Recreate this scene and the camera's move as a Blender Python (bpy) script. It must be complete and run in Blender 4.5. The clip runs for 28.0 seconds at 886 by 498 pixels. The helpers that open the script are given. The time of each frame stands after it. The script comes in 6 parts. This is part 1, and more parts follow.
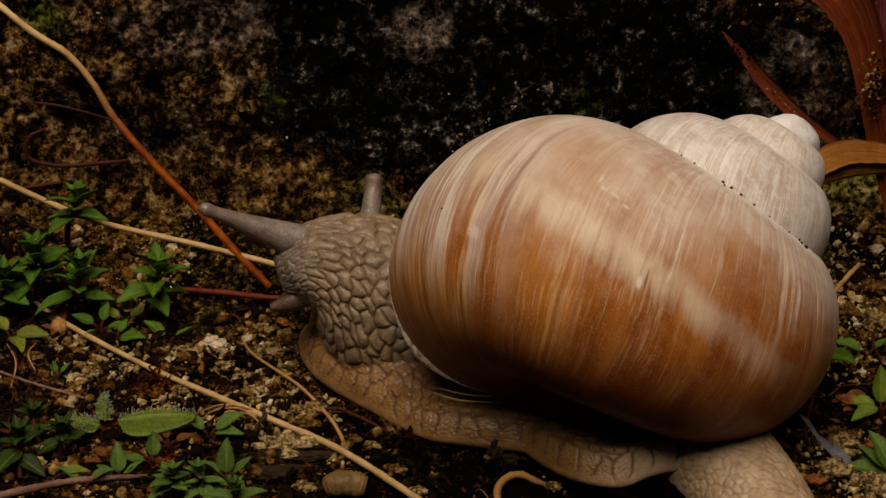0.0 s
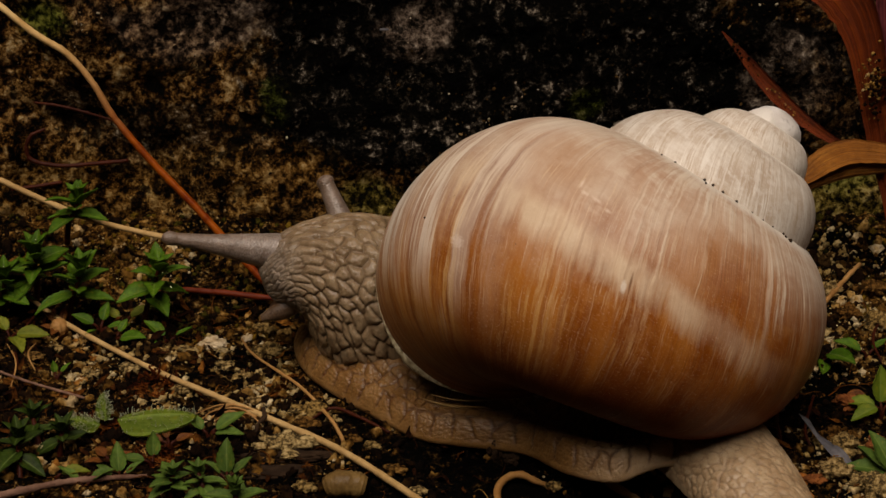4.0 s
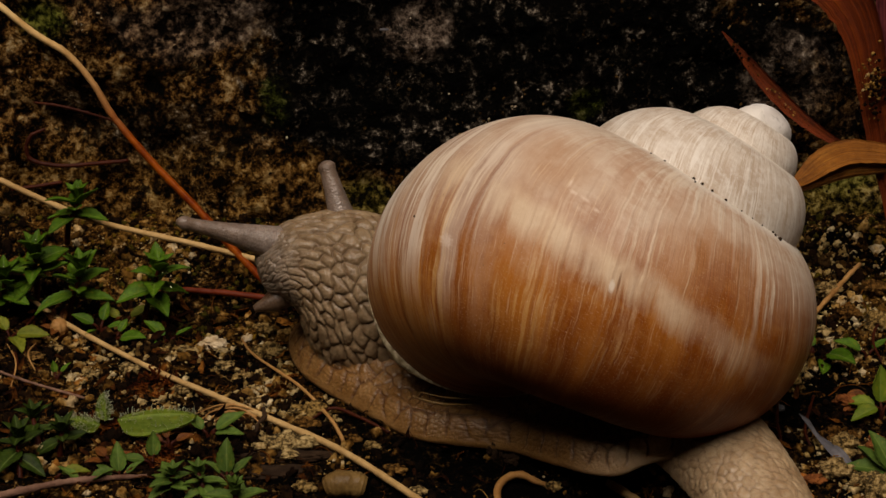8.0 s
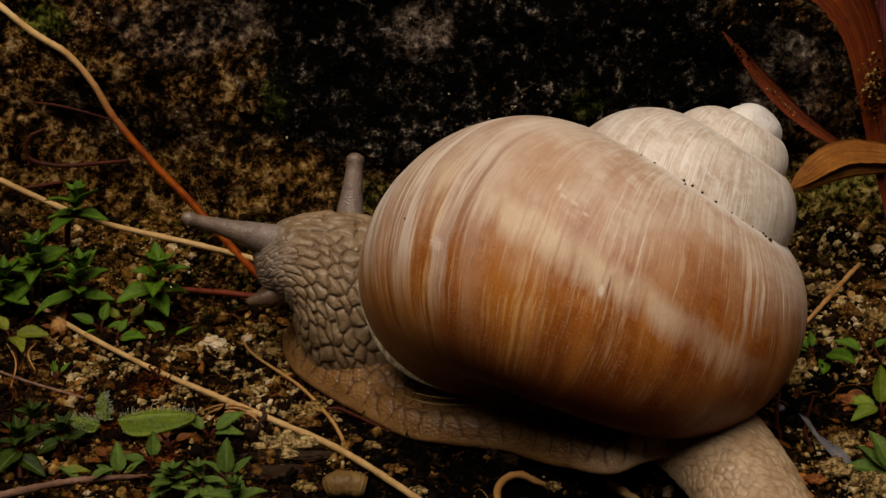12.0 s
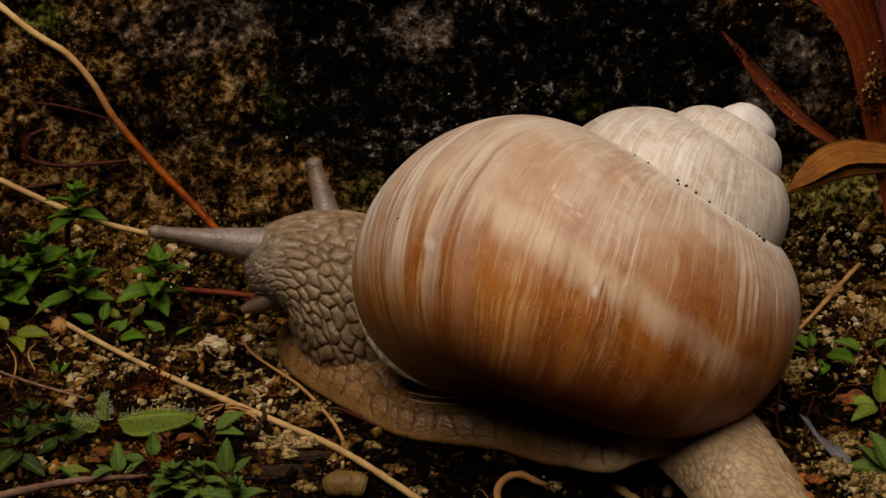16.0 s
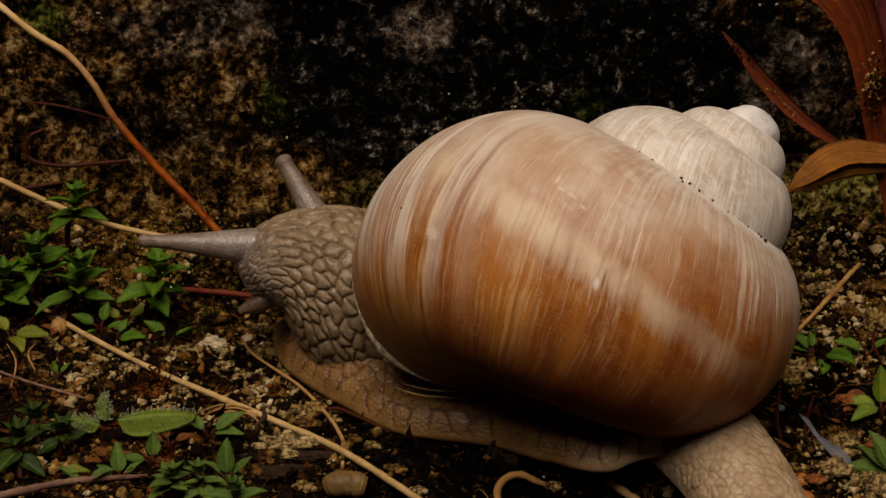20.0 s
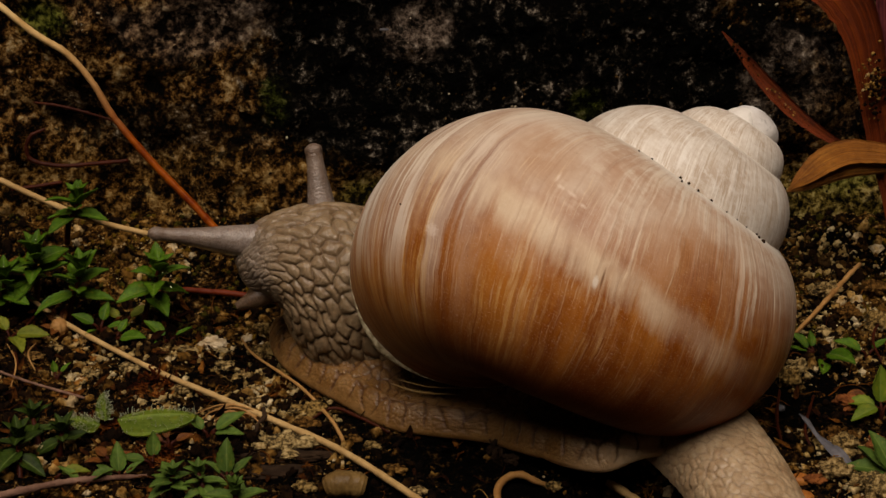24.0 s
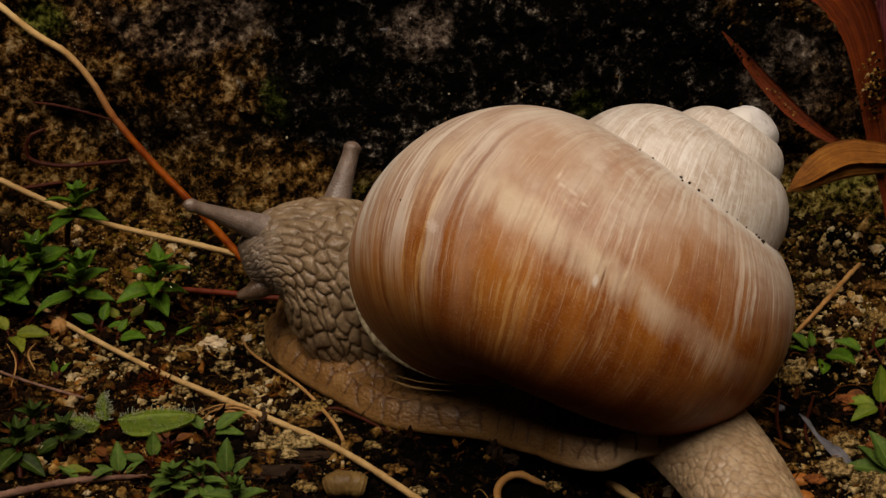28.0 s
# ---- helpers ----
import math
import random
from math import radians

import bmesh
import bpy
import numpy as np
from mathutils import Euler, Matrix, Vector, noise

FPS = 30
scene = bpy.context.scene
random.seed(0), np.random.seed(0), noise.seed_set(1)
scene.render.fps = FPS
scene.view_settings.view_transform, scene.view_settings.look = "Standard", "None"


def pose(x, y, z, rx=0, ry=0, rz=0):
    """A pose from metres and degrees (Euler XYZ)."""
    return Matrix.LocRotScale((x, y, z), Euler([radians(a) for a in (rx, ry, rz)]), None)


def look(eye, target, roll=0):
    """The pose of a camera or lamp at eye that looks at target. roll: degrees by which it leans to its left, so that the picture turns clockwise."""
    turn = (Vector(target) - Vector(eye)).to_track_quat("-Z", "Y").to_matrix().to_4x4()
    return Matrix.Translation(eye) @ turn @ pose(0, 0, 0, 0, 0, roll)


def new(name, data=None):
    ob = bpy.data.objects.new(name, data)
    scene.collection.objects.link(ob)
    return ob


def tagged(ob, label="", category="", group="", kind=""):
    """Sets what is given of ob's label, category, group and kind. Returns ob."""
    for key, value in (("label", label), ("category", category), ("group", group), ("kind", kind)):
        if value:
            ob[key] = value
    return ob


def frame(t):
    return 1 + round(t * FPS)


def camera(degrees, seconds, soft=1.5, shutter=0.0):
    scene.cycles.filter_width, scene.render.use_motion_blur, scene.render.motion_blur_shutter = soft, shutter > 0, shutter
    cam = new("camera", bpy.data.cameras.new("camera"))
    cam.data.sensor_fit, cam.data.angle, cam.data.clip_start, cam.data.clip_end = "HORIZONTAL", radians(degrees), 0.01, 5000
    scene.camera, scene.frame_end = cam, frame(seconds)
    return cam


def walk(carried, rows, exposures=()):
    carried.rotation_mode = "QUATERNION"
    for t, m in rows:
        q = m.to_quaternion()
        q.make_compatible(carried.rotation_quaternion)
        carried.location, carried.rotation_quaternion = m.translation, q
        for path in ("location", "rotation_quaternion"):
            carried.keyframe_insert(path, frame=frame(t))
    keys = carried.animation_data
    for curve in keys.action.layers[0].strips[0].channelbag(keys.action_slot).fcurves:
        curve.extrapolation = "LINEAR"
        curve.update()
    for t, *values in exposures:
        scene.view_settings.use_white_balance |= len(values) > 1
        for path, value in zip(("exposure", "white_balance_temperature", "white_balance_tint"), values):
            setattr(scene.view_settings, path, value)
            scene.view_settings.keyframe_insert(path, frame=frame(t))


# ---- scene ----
cam = camera(22, 28.0)
EYE, AIM = (0.0, -0.2139, 0.1177), (0.0, 0.0, 0.018)
walk(cam, [(0, look(EYE, AIM)), (28, look(EYE, AIM))], [(0, -0.55, 7700, 16), (28, -0.55, 7700, 16)])

# ---------------------------------------------------------------- light
world = bpy.data.worlds.new("overcast_sky")
scene.world = world
world.use_nodes = True
wn = world.node_tree.nodes
sky = wn.new("ShaderNodeTexSky")
sky.sky_type, sky.sun_disc = "NISHITA", False
sky.sun_elevation, sky.sun_rotation = radians(65), radians(192)
sky.air_density, sky.dust_density, sky.ozone_density = 0.5, 4.0, 0.3
world.node_tree.links.new(sky.outputs["Color"], wn["Background"].inputs["Color"])
wn["Background"].inputs["Strength"].default_value = 0.04
sun = new("sun", bpy.data.lights.new("sun", "SUN"))
sun.data.energy, sun.data.angle, sun.data.color = 5.0, radians(42), (1.0, 0.98, 0.935)
sun.matrix_world = look((-0.06, -0.275, 0.605), (0, 0, 0))

# ---------------------------------------------------------------- materials
MM = 0.001


class Nodes:
    """A short way to write node materials."""

    def __init__(self, name, rough=0.7, **more):
        self.m = bpy.data.materials.new(name)
        self.m.use_nodes = True
        self.t = self.m.node_tree
        self.b = self.t.nodes["Principled BSDF"]
        self.b.inputs["Roughness"].default_value = rough
        for k, v in more.items():
            self.b.inputs[k.replace("_", " ")].default_value = v

    def put(self, kind, **ins):
        n = self.t.nodes.new("ShaderNode" + kind)
        for k, v in ins.items():
            self.link(v, n.inputs[int(k[1:]) if k[0] == "i" and k[1:].isdigit() else k.replace("_", " ")])
        return n

    def link(self, v, socket):
        if isinstance(v, bpy.types.NodeSocket):
            self.t.links.new(v, socket)
        else:
            socket.default_value = v

    def co(self):
        return self.put("TexCoord").outputs["Object"]

    def noise(self, scale, detail=5.0, rough=0.6, co=None, dist=0.0):
        return self.put("TexNoise", Vector=co or self.co(), Scale=scale, Detail=detail, Roughness=rough, Distortion=dist).outputs["Fac"]

    def voro(self, scale, co=None, feature="F1"):
        n = self.put("TexVoronoi", Vector=co or self.co(), Scale=scale)
        n.feature = feature
        return n.outputs["Distance"]

    def ramp(self, fac, *stops):
        n = self.put("ValToRGB", Fac=fac)
        e = n.color_ramp.elements
        while len(e) < len(stops):
            e.new(0.5)
        for el, (p, c) in zip(e, stops):
            el.position = p
            el.color = (*c, 1) if isinstance(c, tuple) else (c, c, c, 1)
        return n.outputs["Color"]

    def mix(self, fac, a, b, how="MIX"):
        n = self.t.nodes.new("ShaderNodeMix")
        n.data_type, n.blend_type = "RGBA", how
        for v, i in ((fac, 0), (a, 6), (b, 7)):
            self.link((*v, 1) if isinstance(v, tuple) and len(v) == 3 else v, n.inputs[i])
        return n.outputs[2]

    def maths(self, op, a, b=0.0):
        n = self.t.nodes.new("ShaderNodeMath")
        n.operation = op
        self.link(a, n.inputs[0])
        self.link(b, n.inputs[1])
        return n.outputs[0]

    def rand(self):
        return self.put("ObjectInfo").outputs["Random"]

    def island(self):
        return self.put("NewGeometry").outputs["Random Per Island"]

    def done(self, colour, bump=None, height=0.0002, strength=0.6, rough=None):
        self.link((*colour, 1) if isinstance(colour, tuple) else colour, self.b.inputs["Base Color"])
        if bump is not None:
            n = self.put("Bump", Height=bump, Strength=strength, Distance=height)
            self.link(n.outputs["Normal"], self.b.inputs["Normal"])
        if rough is not None:
            self.link(rough, self.b.inputs["Roughness"])
        return self.m


def soil_material():
    n = Nodes("soil", 0.95, Specular_IOR_Level=0.03)
    big, fine = n.noise(110, 6, 0.65), n.maths("ADD", n.noise(520, 8, 0.7), n.maths("MULTIPLY", n.maths("SUBTRACT", n.noise(1700, 5, 0.7), 0.5), 0.8))
    c = n.ramp(fine, (0.47, (0.0006, 0.0004, 0.0002)), (0.55, (0.010, 0.004, 0.001)), (0.63, (0.105, 0.052, 0.013)), (0.74, (0.42, 0.28, 0.12)))
    c = n.mix(n.ramp(big, (0.49, 0.0), (0.64, 1.0)), c, n.ramp(fine, (0.40, (0.003, 0.0012, 0.0003)), (0.52, (0.060, 0.025, 0.005)), (0.61, (0.22, 0.105, 0.022)), (0.74, (0.48, 0.32, 0.125))))
    # black wet humus in the hollow before the foot, with the shadow there painted in
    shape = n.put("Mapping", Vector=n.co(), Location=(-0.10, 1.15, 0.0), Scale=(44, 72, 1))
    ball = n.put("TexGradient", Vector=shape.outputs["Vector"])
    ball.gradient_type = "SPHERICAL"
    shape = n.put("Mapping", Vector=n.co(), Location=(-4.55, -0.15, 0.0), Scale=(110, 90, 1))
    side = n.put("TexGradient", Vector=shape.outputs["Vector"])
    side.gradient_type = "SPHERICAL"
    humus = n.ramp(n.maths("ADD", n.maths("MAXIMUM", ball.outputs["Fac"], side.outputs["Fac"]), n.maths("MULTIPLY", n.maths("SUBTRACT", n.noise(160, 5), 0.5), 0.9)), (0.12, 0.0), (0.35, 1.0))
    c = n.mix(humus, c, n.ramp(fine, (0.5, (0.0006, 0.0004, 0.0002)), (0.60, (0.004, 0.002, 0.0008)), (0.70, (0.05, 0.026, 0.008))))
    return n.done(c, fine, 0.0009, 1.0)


def stone_material():
    n = Nodes("weathered_stone", 0.95, Specular_IOR_Level=0.03)
    co = n.co()
    big = n.noise(75, 6, 0.65)
    grain = n.maths("ADD", n.noise(400, 8, 0.7, dist=0.4), n.maths("ADD", n.maths("MULTIPLY", n.maths("SUBTRACT", n.noise(1000, 6, 0.7), 0.5), 0.90), n.maths("MULTIPLY", n.maths("SUBTRACT", n.noise(2600, 3, 0.6), 0.5), 0.18)))

    def patch(x, z, w, h, lo=0.10, hi=0.55, ragged=1.5):
        """A ragged patch on the face of the block; its place and reach in millimetres."""
        m = n.put("Mapping", Vector=co, Location=(-x / w, 0.0, -z / h), Scale=(1000 / w, 0.001, 1000 / h))
        g = n.put("TexGradient", Vector=m.outputs["Vector"])
        g.gradient_type = "SPHERICAL"
        return n.ramp(n.maths("ADD", g.outputs["Fac"], n.maths("MULTIPLY", n.maths("SUBTRACT", n.mix(0.5, big, n.noise(210, 6, 0.7)), 0.5), ragged)), (lo, 0.0), (hi, 1.0))

    crust = n.ramp(grain, (0.40, (0.0008, 0.0005, 0.0002)), (0.48, (0.026, 0.010, 0.002)), (0.54, (0.125, 0.056, 0.013)), (0.62, (0.30, 0.170, 0.058)), (0.74, (0.52, 0.38, 0.20)))
    black = n.ramp(grain, (0.50, (0.0005, 0.0004, 0.0003)), (0.58, (0.008, 0.006, 0.004)), (0.66, (0.055, 0.043, 0.033)), (0.76, (0.40, 0.33, 0.26)))
    grey = n.ramp(grain, (0.38, (0.005, 0.003, 0.002)), (0.48, (0.080, 0.054, 0.038)), (0.58, (0.25, 0.18, 0.135)), (0.72, (0.48, 0.39, 0.31)))
    ochre = n.ramp(grain, (0.42, (0.004, 0.003, 0.0006)), (0.50, (0.085, 0.058, 0.010)), (0.57, (0.230, 0.165, 0.040)), (0.66, (0.42, 0.33, 0.12)))
    green = n.ramp(grain, (0.42, (0.003, 0.004, 0.0006)), (0.52, (0.050, 0.062, 0.008)), (0.62, (0.17, 0.18, 0.03)))
    c = n.mix(n.ramp(big, (0.52, 0.0), (0.64, 0.6)), crust, n.mix(0.4, crust, grey))
    # black crust of algae over the middle and the upper part
    stain = n.maths("MAXIMUM", patch(10, 25, 42, 18, 0.06, 0.24), n.maths("MAXIMUM", patch(-12, 20, 16, 10, 0.16, 0.40), n.maths("MULTIPLY", n.maths("MAXIMUM", patch(-32, 16, 11, 7, 0.2, 0.45), patch(-44, 20, 6, 5, 0.25, 0.5)), 0.8)))
    c = n.mix(stain, c, black)
    # grey lichen, ochre and green growth
    for x, z, w, h, k in ((-29, 29, 14, 6, 0.5), (-3, 28, 7, 5, 0.6), (40, 23, 9, 9, 0.3)):
        c = n.mix(n.maths("MULTIPLY", patch(x, z, w, h, 0.25, 0.50), k), c, grey)
    rust = n.ramp(grain, (0.40, (0.004, 0.002, 0.0005)), (0.49, (0.075, 0.032, 0.006)), (0.56, (0.215, 0.105, 0.022)), (0.66, (0.42, 0.26, 0.09)))
    for x, z, w, h, k, tone in ((46, 4, 16, 11, 0.9, ochre), (-24, 8, 22, 10, 0.7, rust), (-46, 8, 14, 10, 0.7, rust)):
        c = n.mix(n.maths("MULTIPLY", patch(x, z, w, h, 0.20, 0.5), k), c, tone)
    for x, z, w, h, k in ((17, 20, 4, 4, 0.6), (-47, 30, 6, 5, 0.9), (-8, 8, 7, 5, 0.5), (-20, 20, 4, 5, 0.4), (48, 11, 7, 6, 0.5)):
        c = n.mix(n.maths("MULTIPLY", patch(x, z, w, h, 0.35, 0.7), k), c, green)
    # near-black spots where a noise runs low
    c = n.mix(n.ramp(n.noise(260, 6, 0.7), (0.40, 0.9), (0.45, 0.0)), c, (0.0012, 0.0008, 0.0005))
    return n.done(c, grain, 0.0016, 1.0)


def crumb_material(name, *stops):
    n = Nodes(name, 0.95, Specular_IOR_Level=0.05)
    # neighbours are of one kind: pale crumbs lie in drifts
    k = n.maths("ADD", n.maths("MULTIPLY", n.island(), 0.60), n.maths("MULTIPLY", n.ramp(n.noise(120, 4, 0.6), (0.44, 0.0), (0.60, 1.0)), 0.48))
    c = n.ramp(k, *stops)
    c = n.mix(0.85, c, n.ramp(n.noise(1500, 7, 0.75), (0.36, (0.06, 0.045, 0.03)), (0.52, (0.75, 0.68, 0.56)), (0.68, (1.3, 1.25, 1.15))), "MULTIPLY")
    return n.done(c, n.noise(2600, 6, 0.7), 0.0004, 0.9)


def pebble_material(name="limestone_crumb", span=1.0):
    n = Nodes(name, 0.95, Specular_IOR_Level=0.05)
    c = n.ramp(n.maths("MULTIPLY", n.rand(), span), (0.0, (0.36, 0.235, 0.085)), (0.3, (0.48, 0.36, 0.18)), (0.6, (0.24, 0.130, 0.040)), (1.0, (0.15, 0.070, 0.018)))
    pores = n.maths("ADD", n.noise(900, 7, 0.72), n.maths("MULTIPLY", n.maths("SUBTRACT", n.noise(2400, 4, 0.7), 0.5), 0.7))
    c = n.mix(0.92, c, n.ramp(pores, (0.40, (0.02, 0.013, 0.006)), (0.49, (0.45, 0.38, 0.27)), (0.58, (0.95, 0.9, 0.8)), (0.74, (1.3, 1.25, 1.15))), "MULTIPLY")
    return n.done(c, pores, 0.0006, 1.0)


def shell_material():
    n = Nodes("shell", 0.40, Specular_IOR_Level=0.18)
    uv = n.put("UVMap").outputs["UV"]
    sep = n.put("SeparateXYZ", Vector=uv)
    u, v = sep.outputs["X"], sep.outputs["Y"]          # u: radians along the whorl, v: radians round it
    du = n.maths("ADD", u, n.maths("MULTIPLY", n.maths("SUBTRACT", n.noise(2.6, 3, 0.5, uv), 0.5), 0.05))

    def lines(k, s, detail=5.0, rough=0.62, seed=0.0):
        vec = n.put("CombineXYZ", X=n.maths("MULTIPLY", du, k), Y=n.maths("MULTIPLY", v, s), Z=k * 0.37 + seed).outputs["Vector"]
        return n.noise(1.0, detail, rough, vec)

    def times(*a):
        out = a[0]
        for b in a[1:]:
            out = n.maths("MULTIPLY", out, b)
        return out

    def along(x, lo, hi, *stops):
        """A ramp over x between lo and hi."""
        return n.ramp(n.maths("DIVIDE", n.maths("SUBTRACT", x, lo), hi - lo), *stops)

    def blot(at, size, soft=0.5, grain=0.6, scale=14):
        """A ragged patch round a place on the whorl."""
        m = n.put("Mapping", Vector=uv, Location=(-at[0] / size[0], -at[1] / size[1], 0), Scale=(1 / size[0], 1 / size[1], 1))
        g = n.put("TexGradient", Vector=m.outputs["Vector"])
        g.gradient_type = "SPHERICAL"
        return n.ramp(n.maths("ADD", g.outputs["Fac"], n.maths("MULTIPLY", n.maths("SUBTRACT", n.noise(scale, 5, 0.65, uv), 0.5), grain)), (0.12, 0.0), (0.12 + soft, 1.0))

    patch, cloud = n.noise(2.3, 5, 0.62, uv), n.noise(7.0, 6, 0.68, uv)
    wide, mid, fine, hair = lines(4.2, 0.55), lines(15, 0.8), lines(44, 1.0), lines(140, 2.0, 4.0)
    breaks = n.ramp(lines(9, 2.2, 6.0, 0.7, 3.0), (0.38, 0.2), (0.56, 1.0))
    late = along(u, -1.25, -0.45, (0.0, 0.0), (1.0, 1.0))
    wob = n.maths("ADD", n.maths("MULTIPLY", n.maths("SUBTRACT", mid, 0.5), 0.55), n.maths("MULTIPLY", n.maths("SUBTRACT", wide, 0.5), 0.75))
    old = along(u, -2.7, -1.5, (0.0, 1.0), (1.0, 0.0))
    hv = n.maths("SUBTRACT", n.maths("ADD", v, wob), n.maths("SUBTRACT", n.maths("MULTIPLY", old, 0.55), n.maths("MULTIPLY", late, 0.62)))
    # pinkish tan upper side with paler and redder clouds
    tan = n.mix(n.ramp(patch, (0.38, 0.0), (0.60, 1.0)), (0.400, 0.242, 0.160), (0.480, 0.350, 0.262))
    tan = n.mix(n.ramp(cloud, (0.48, 0.0), (0.66, 0.55)), tan, (0.56, 0.45, 0.355))
    tan = n.mix(times(blot((-2.32, 0.25), (0.55, 0.75)), 0.75), tan, (0.350, 0.165, 0.075))
    tan = n.mix(times(blot((-1.25, 0.32), (0.32, 0.45)), 0.55), tan, (0.400, 0.235, 0.140))
    # chestnut lower side, darker towards the base with some underside shade painted in
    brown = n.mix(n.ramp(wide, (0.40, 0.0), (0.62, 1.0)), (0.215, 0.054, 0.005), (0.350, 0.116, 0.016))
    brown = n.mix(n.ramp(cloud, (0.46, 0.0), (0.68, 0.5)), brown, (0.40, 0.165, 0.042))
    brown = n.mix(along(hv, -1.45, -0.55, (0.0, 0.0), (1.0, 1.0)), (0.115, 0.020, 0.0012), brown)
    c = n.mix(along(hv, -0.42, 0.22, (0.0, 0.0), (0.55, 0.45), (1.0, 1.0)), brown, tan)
    # the pale band at the shoulder, ragged where lines cross it
    band = along(n.maths("ADD", v, n.maths("MULTIPLY", n.maths("SUBTRACT", mid, 0.5), 0.34)), -0.30, 0.06, (0.0, 0.0), (0.40, 1.0), (0.66, 1.0), (0.95, 0.0))
    c = n.mix(times(band, n.ramp(n.mix(0.5, wide, mid), (0.42, 0.42), (0.55, 0.85)), along(u, -2.8, -1.9, (0.0, 0.10), (1.0, 1.0))), c, (0.570, 0.430, 0.300))
    # bundles of pale growth lines, frayed, strongest through and below the band
    low = along(hv, -1.45, -0.35, (0.0, 0.0), (0.6, 0.55), (1.0, 1.0))
    bundle = n.ramp(lines(4.6, 0.5, 3.0, 0.5, 7.0), (0.48, 0.0), (0.60, 1.0))
    comb = n.ramp(n.mix(0.45, fine, lines(24, 0.7, 5.0, 0.65, 1.0)), (0.49, 0.0), (0.57, 1.0))
    c = n.mix(times(comb, bundle, breaks, low, 0.95), c, n.mix(along(v, -0.7, 0.2, (0.0, 0.0), (1.0, 1.0)), (0.50, 0.270, 0.092), (0.640, 0.520, 0.400)))
    c = n.mix(times(n.ramp(lines(70, 2.0, 4.0, 0.6, 2.0), (0.58, 0.0), (0.65, 0.45)), breaks, low), c, (0.600, 0.445, 0.300))
    # dark growth lines
    rest = n.ramp(lines(5.5, 0.5, 3.0, 0.5, 11.0), (0.44, 0.15), (0.58, 1.0))
    c = n.mix(times(n.ramp(lines(30, 0.35, 3.0, 0.55, 5.0), (0.34, 0.35), (0.46, 0.0)), rest), c, (0.225, 0.095, 0.045))
    # the youngest part by the mouth: strong cream and purplish stripes
    c = n.mix(times(late, n.ramp(lines(7.5, 0.35, 5.0, 0.6, 4.0), (0.36, 0.9), (0.47, 0.0)), along(v, -1.5, -0.6, (0.0, 0.6), (1.0, 1.0))), c, n.mix(along(v, -1.15, -0.70, (0.0, 0.0), (1.0, 1.0)), (0.150, 0.036, 0.005), (0.245, 0.115, 0.072)))
    c = n.mix(times(late, n.ramp(lines(9.5, 0.30, 6.0, 0.66, 6.0), (0.48, 0.0), (0.54, 0.95)), along(v, -1.5, -0.6, (0.0, 0.25), (0.5, 0.7), (1.0, 1.0))), c, n.mix(along(v, -1.15, -0.70, (0.0, 0.0), (1.0, 1.0)), (0.42, 0.200, 0.062), (0.690, 0.600, 0.500)))
    c = n.mix(times(late, n.ramp(lines(38, 0.6, 5.0, 0.65, 8.0), (0.53, 0.0), (0.61, 0.75)), breaks, along(v, -1.4, -0.6, (0.0, 0.25), (1.0, 1.0))), c, n.mix(along(v, -1.15, -0.70, (0.0, 0.0), (1.0, 1.0)), (0.46, 0.245, 0.090), (0.66, 0.56, 0.45)))
    c = n.mix(times(blot((-0.99, 0.12), (0.11, 0.75)), n.ramp(n.mix(0.5, fine, mid), (0.42, 1.0), (0.54, 0.0)), 0.8), c, (0.245, 0.118, 0.078))
    # frayed cream strokes that run down from the suture
    fringe = along(n.maths("ADD", v, n.maths("MULTIPLY", n.maths("SUBTRACT", n.mix(0.5, mid, fine), 0.5), 2.4)), 0.45, 1.10, (0.0, 0.0), (1.0, 0.85))
    c = n.mix(times(fringe, n.ramp(n.mix(0.5, fine, cloud), (0.43, 0.0), (0.57, 1.0))), c, (0.600, 0.510, 0.415))
    # worn spire: greyish cream with tan clouds and fine lines
    worn = along(n.maths("ADD", u, n.maths("MULTIPLY", n.maths("SUBTRACT", cloud, 0.5), 1.2)), -5.6, -4.2, (0.0, 1.0), (1.0, 0.0))
    cream = n.mix(n.ramp(patch, (0.40, 0.0), (0.62, 1.0)), (0.425, 0.333, 0.258), (0.550, 0.478, 0.408))
    cream = n.mix(n.ramp(cloud, (0.47, 0.0), (0.64, 0.7)), cream, (0.62, 0.57, 0.515))
    cream = n.mix(times(n.ramp(n.mix(0.5, fine, lines(20, 1.1, 5.0, 0.65, 9.0)), (0.49, 0.0), (0.55, 0.75)), breaks), cream, (0.68, 0.635, 0.58))
    cream = n.mix(times(n.ramp(lines(26, 0.8, 4.0, 0.6, 5.0), (0.38, 0.55), (0.45, 0.0)), rest), cream, (0.33, 0.235, 0.155))
    c = n.mix(worn, c, cream)
    c = n.mix(along(u, -18.4, -14.8, (0.0, 1.0), (1.0, 0.0)), c, (0.64, 0.60, 0.555))
    # thin chalky line along the suture
    seam = along(n.maths("ADD", v, n.maths("MULTIPLY", n.maths("SUBTRACT", n.noise(30, 4, 0.7, uv), 0.5), 0.14)), 1.00, 1.14, (0.0, 0.0), (1.0, 0.85))
    c = n.mix(seam, c, (0.66, 0.61, 0.54))
    # an old healed wound, a dark crack beside the band, rubbed spots
    c = n.mix(times(blot((-2.13, 0.33), (0.065, 0.20), 0.5, 0.6, 30), 0.7), c, (0.285, 0.110, 0.035))
    c = n.mix(times(blot((-2.092, 0.27), (0.024, 0.13), 0.5, 0.5, 40), 0.5), c, (0.54, 0.36, 0.235))
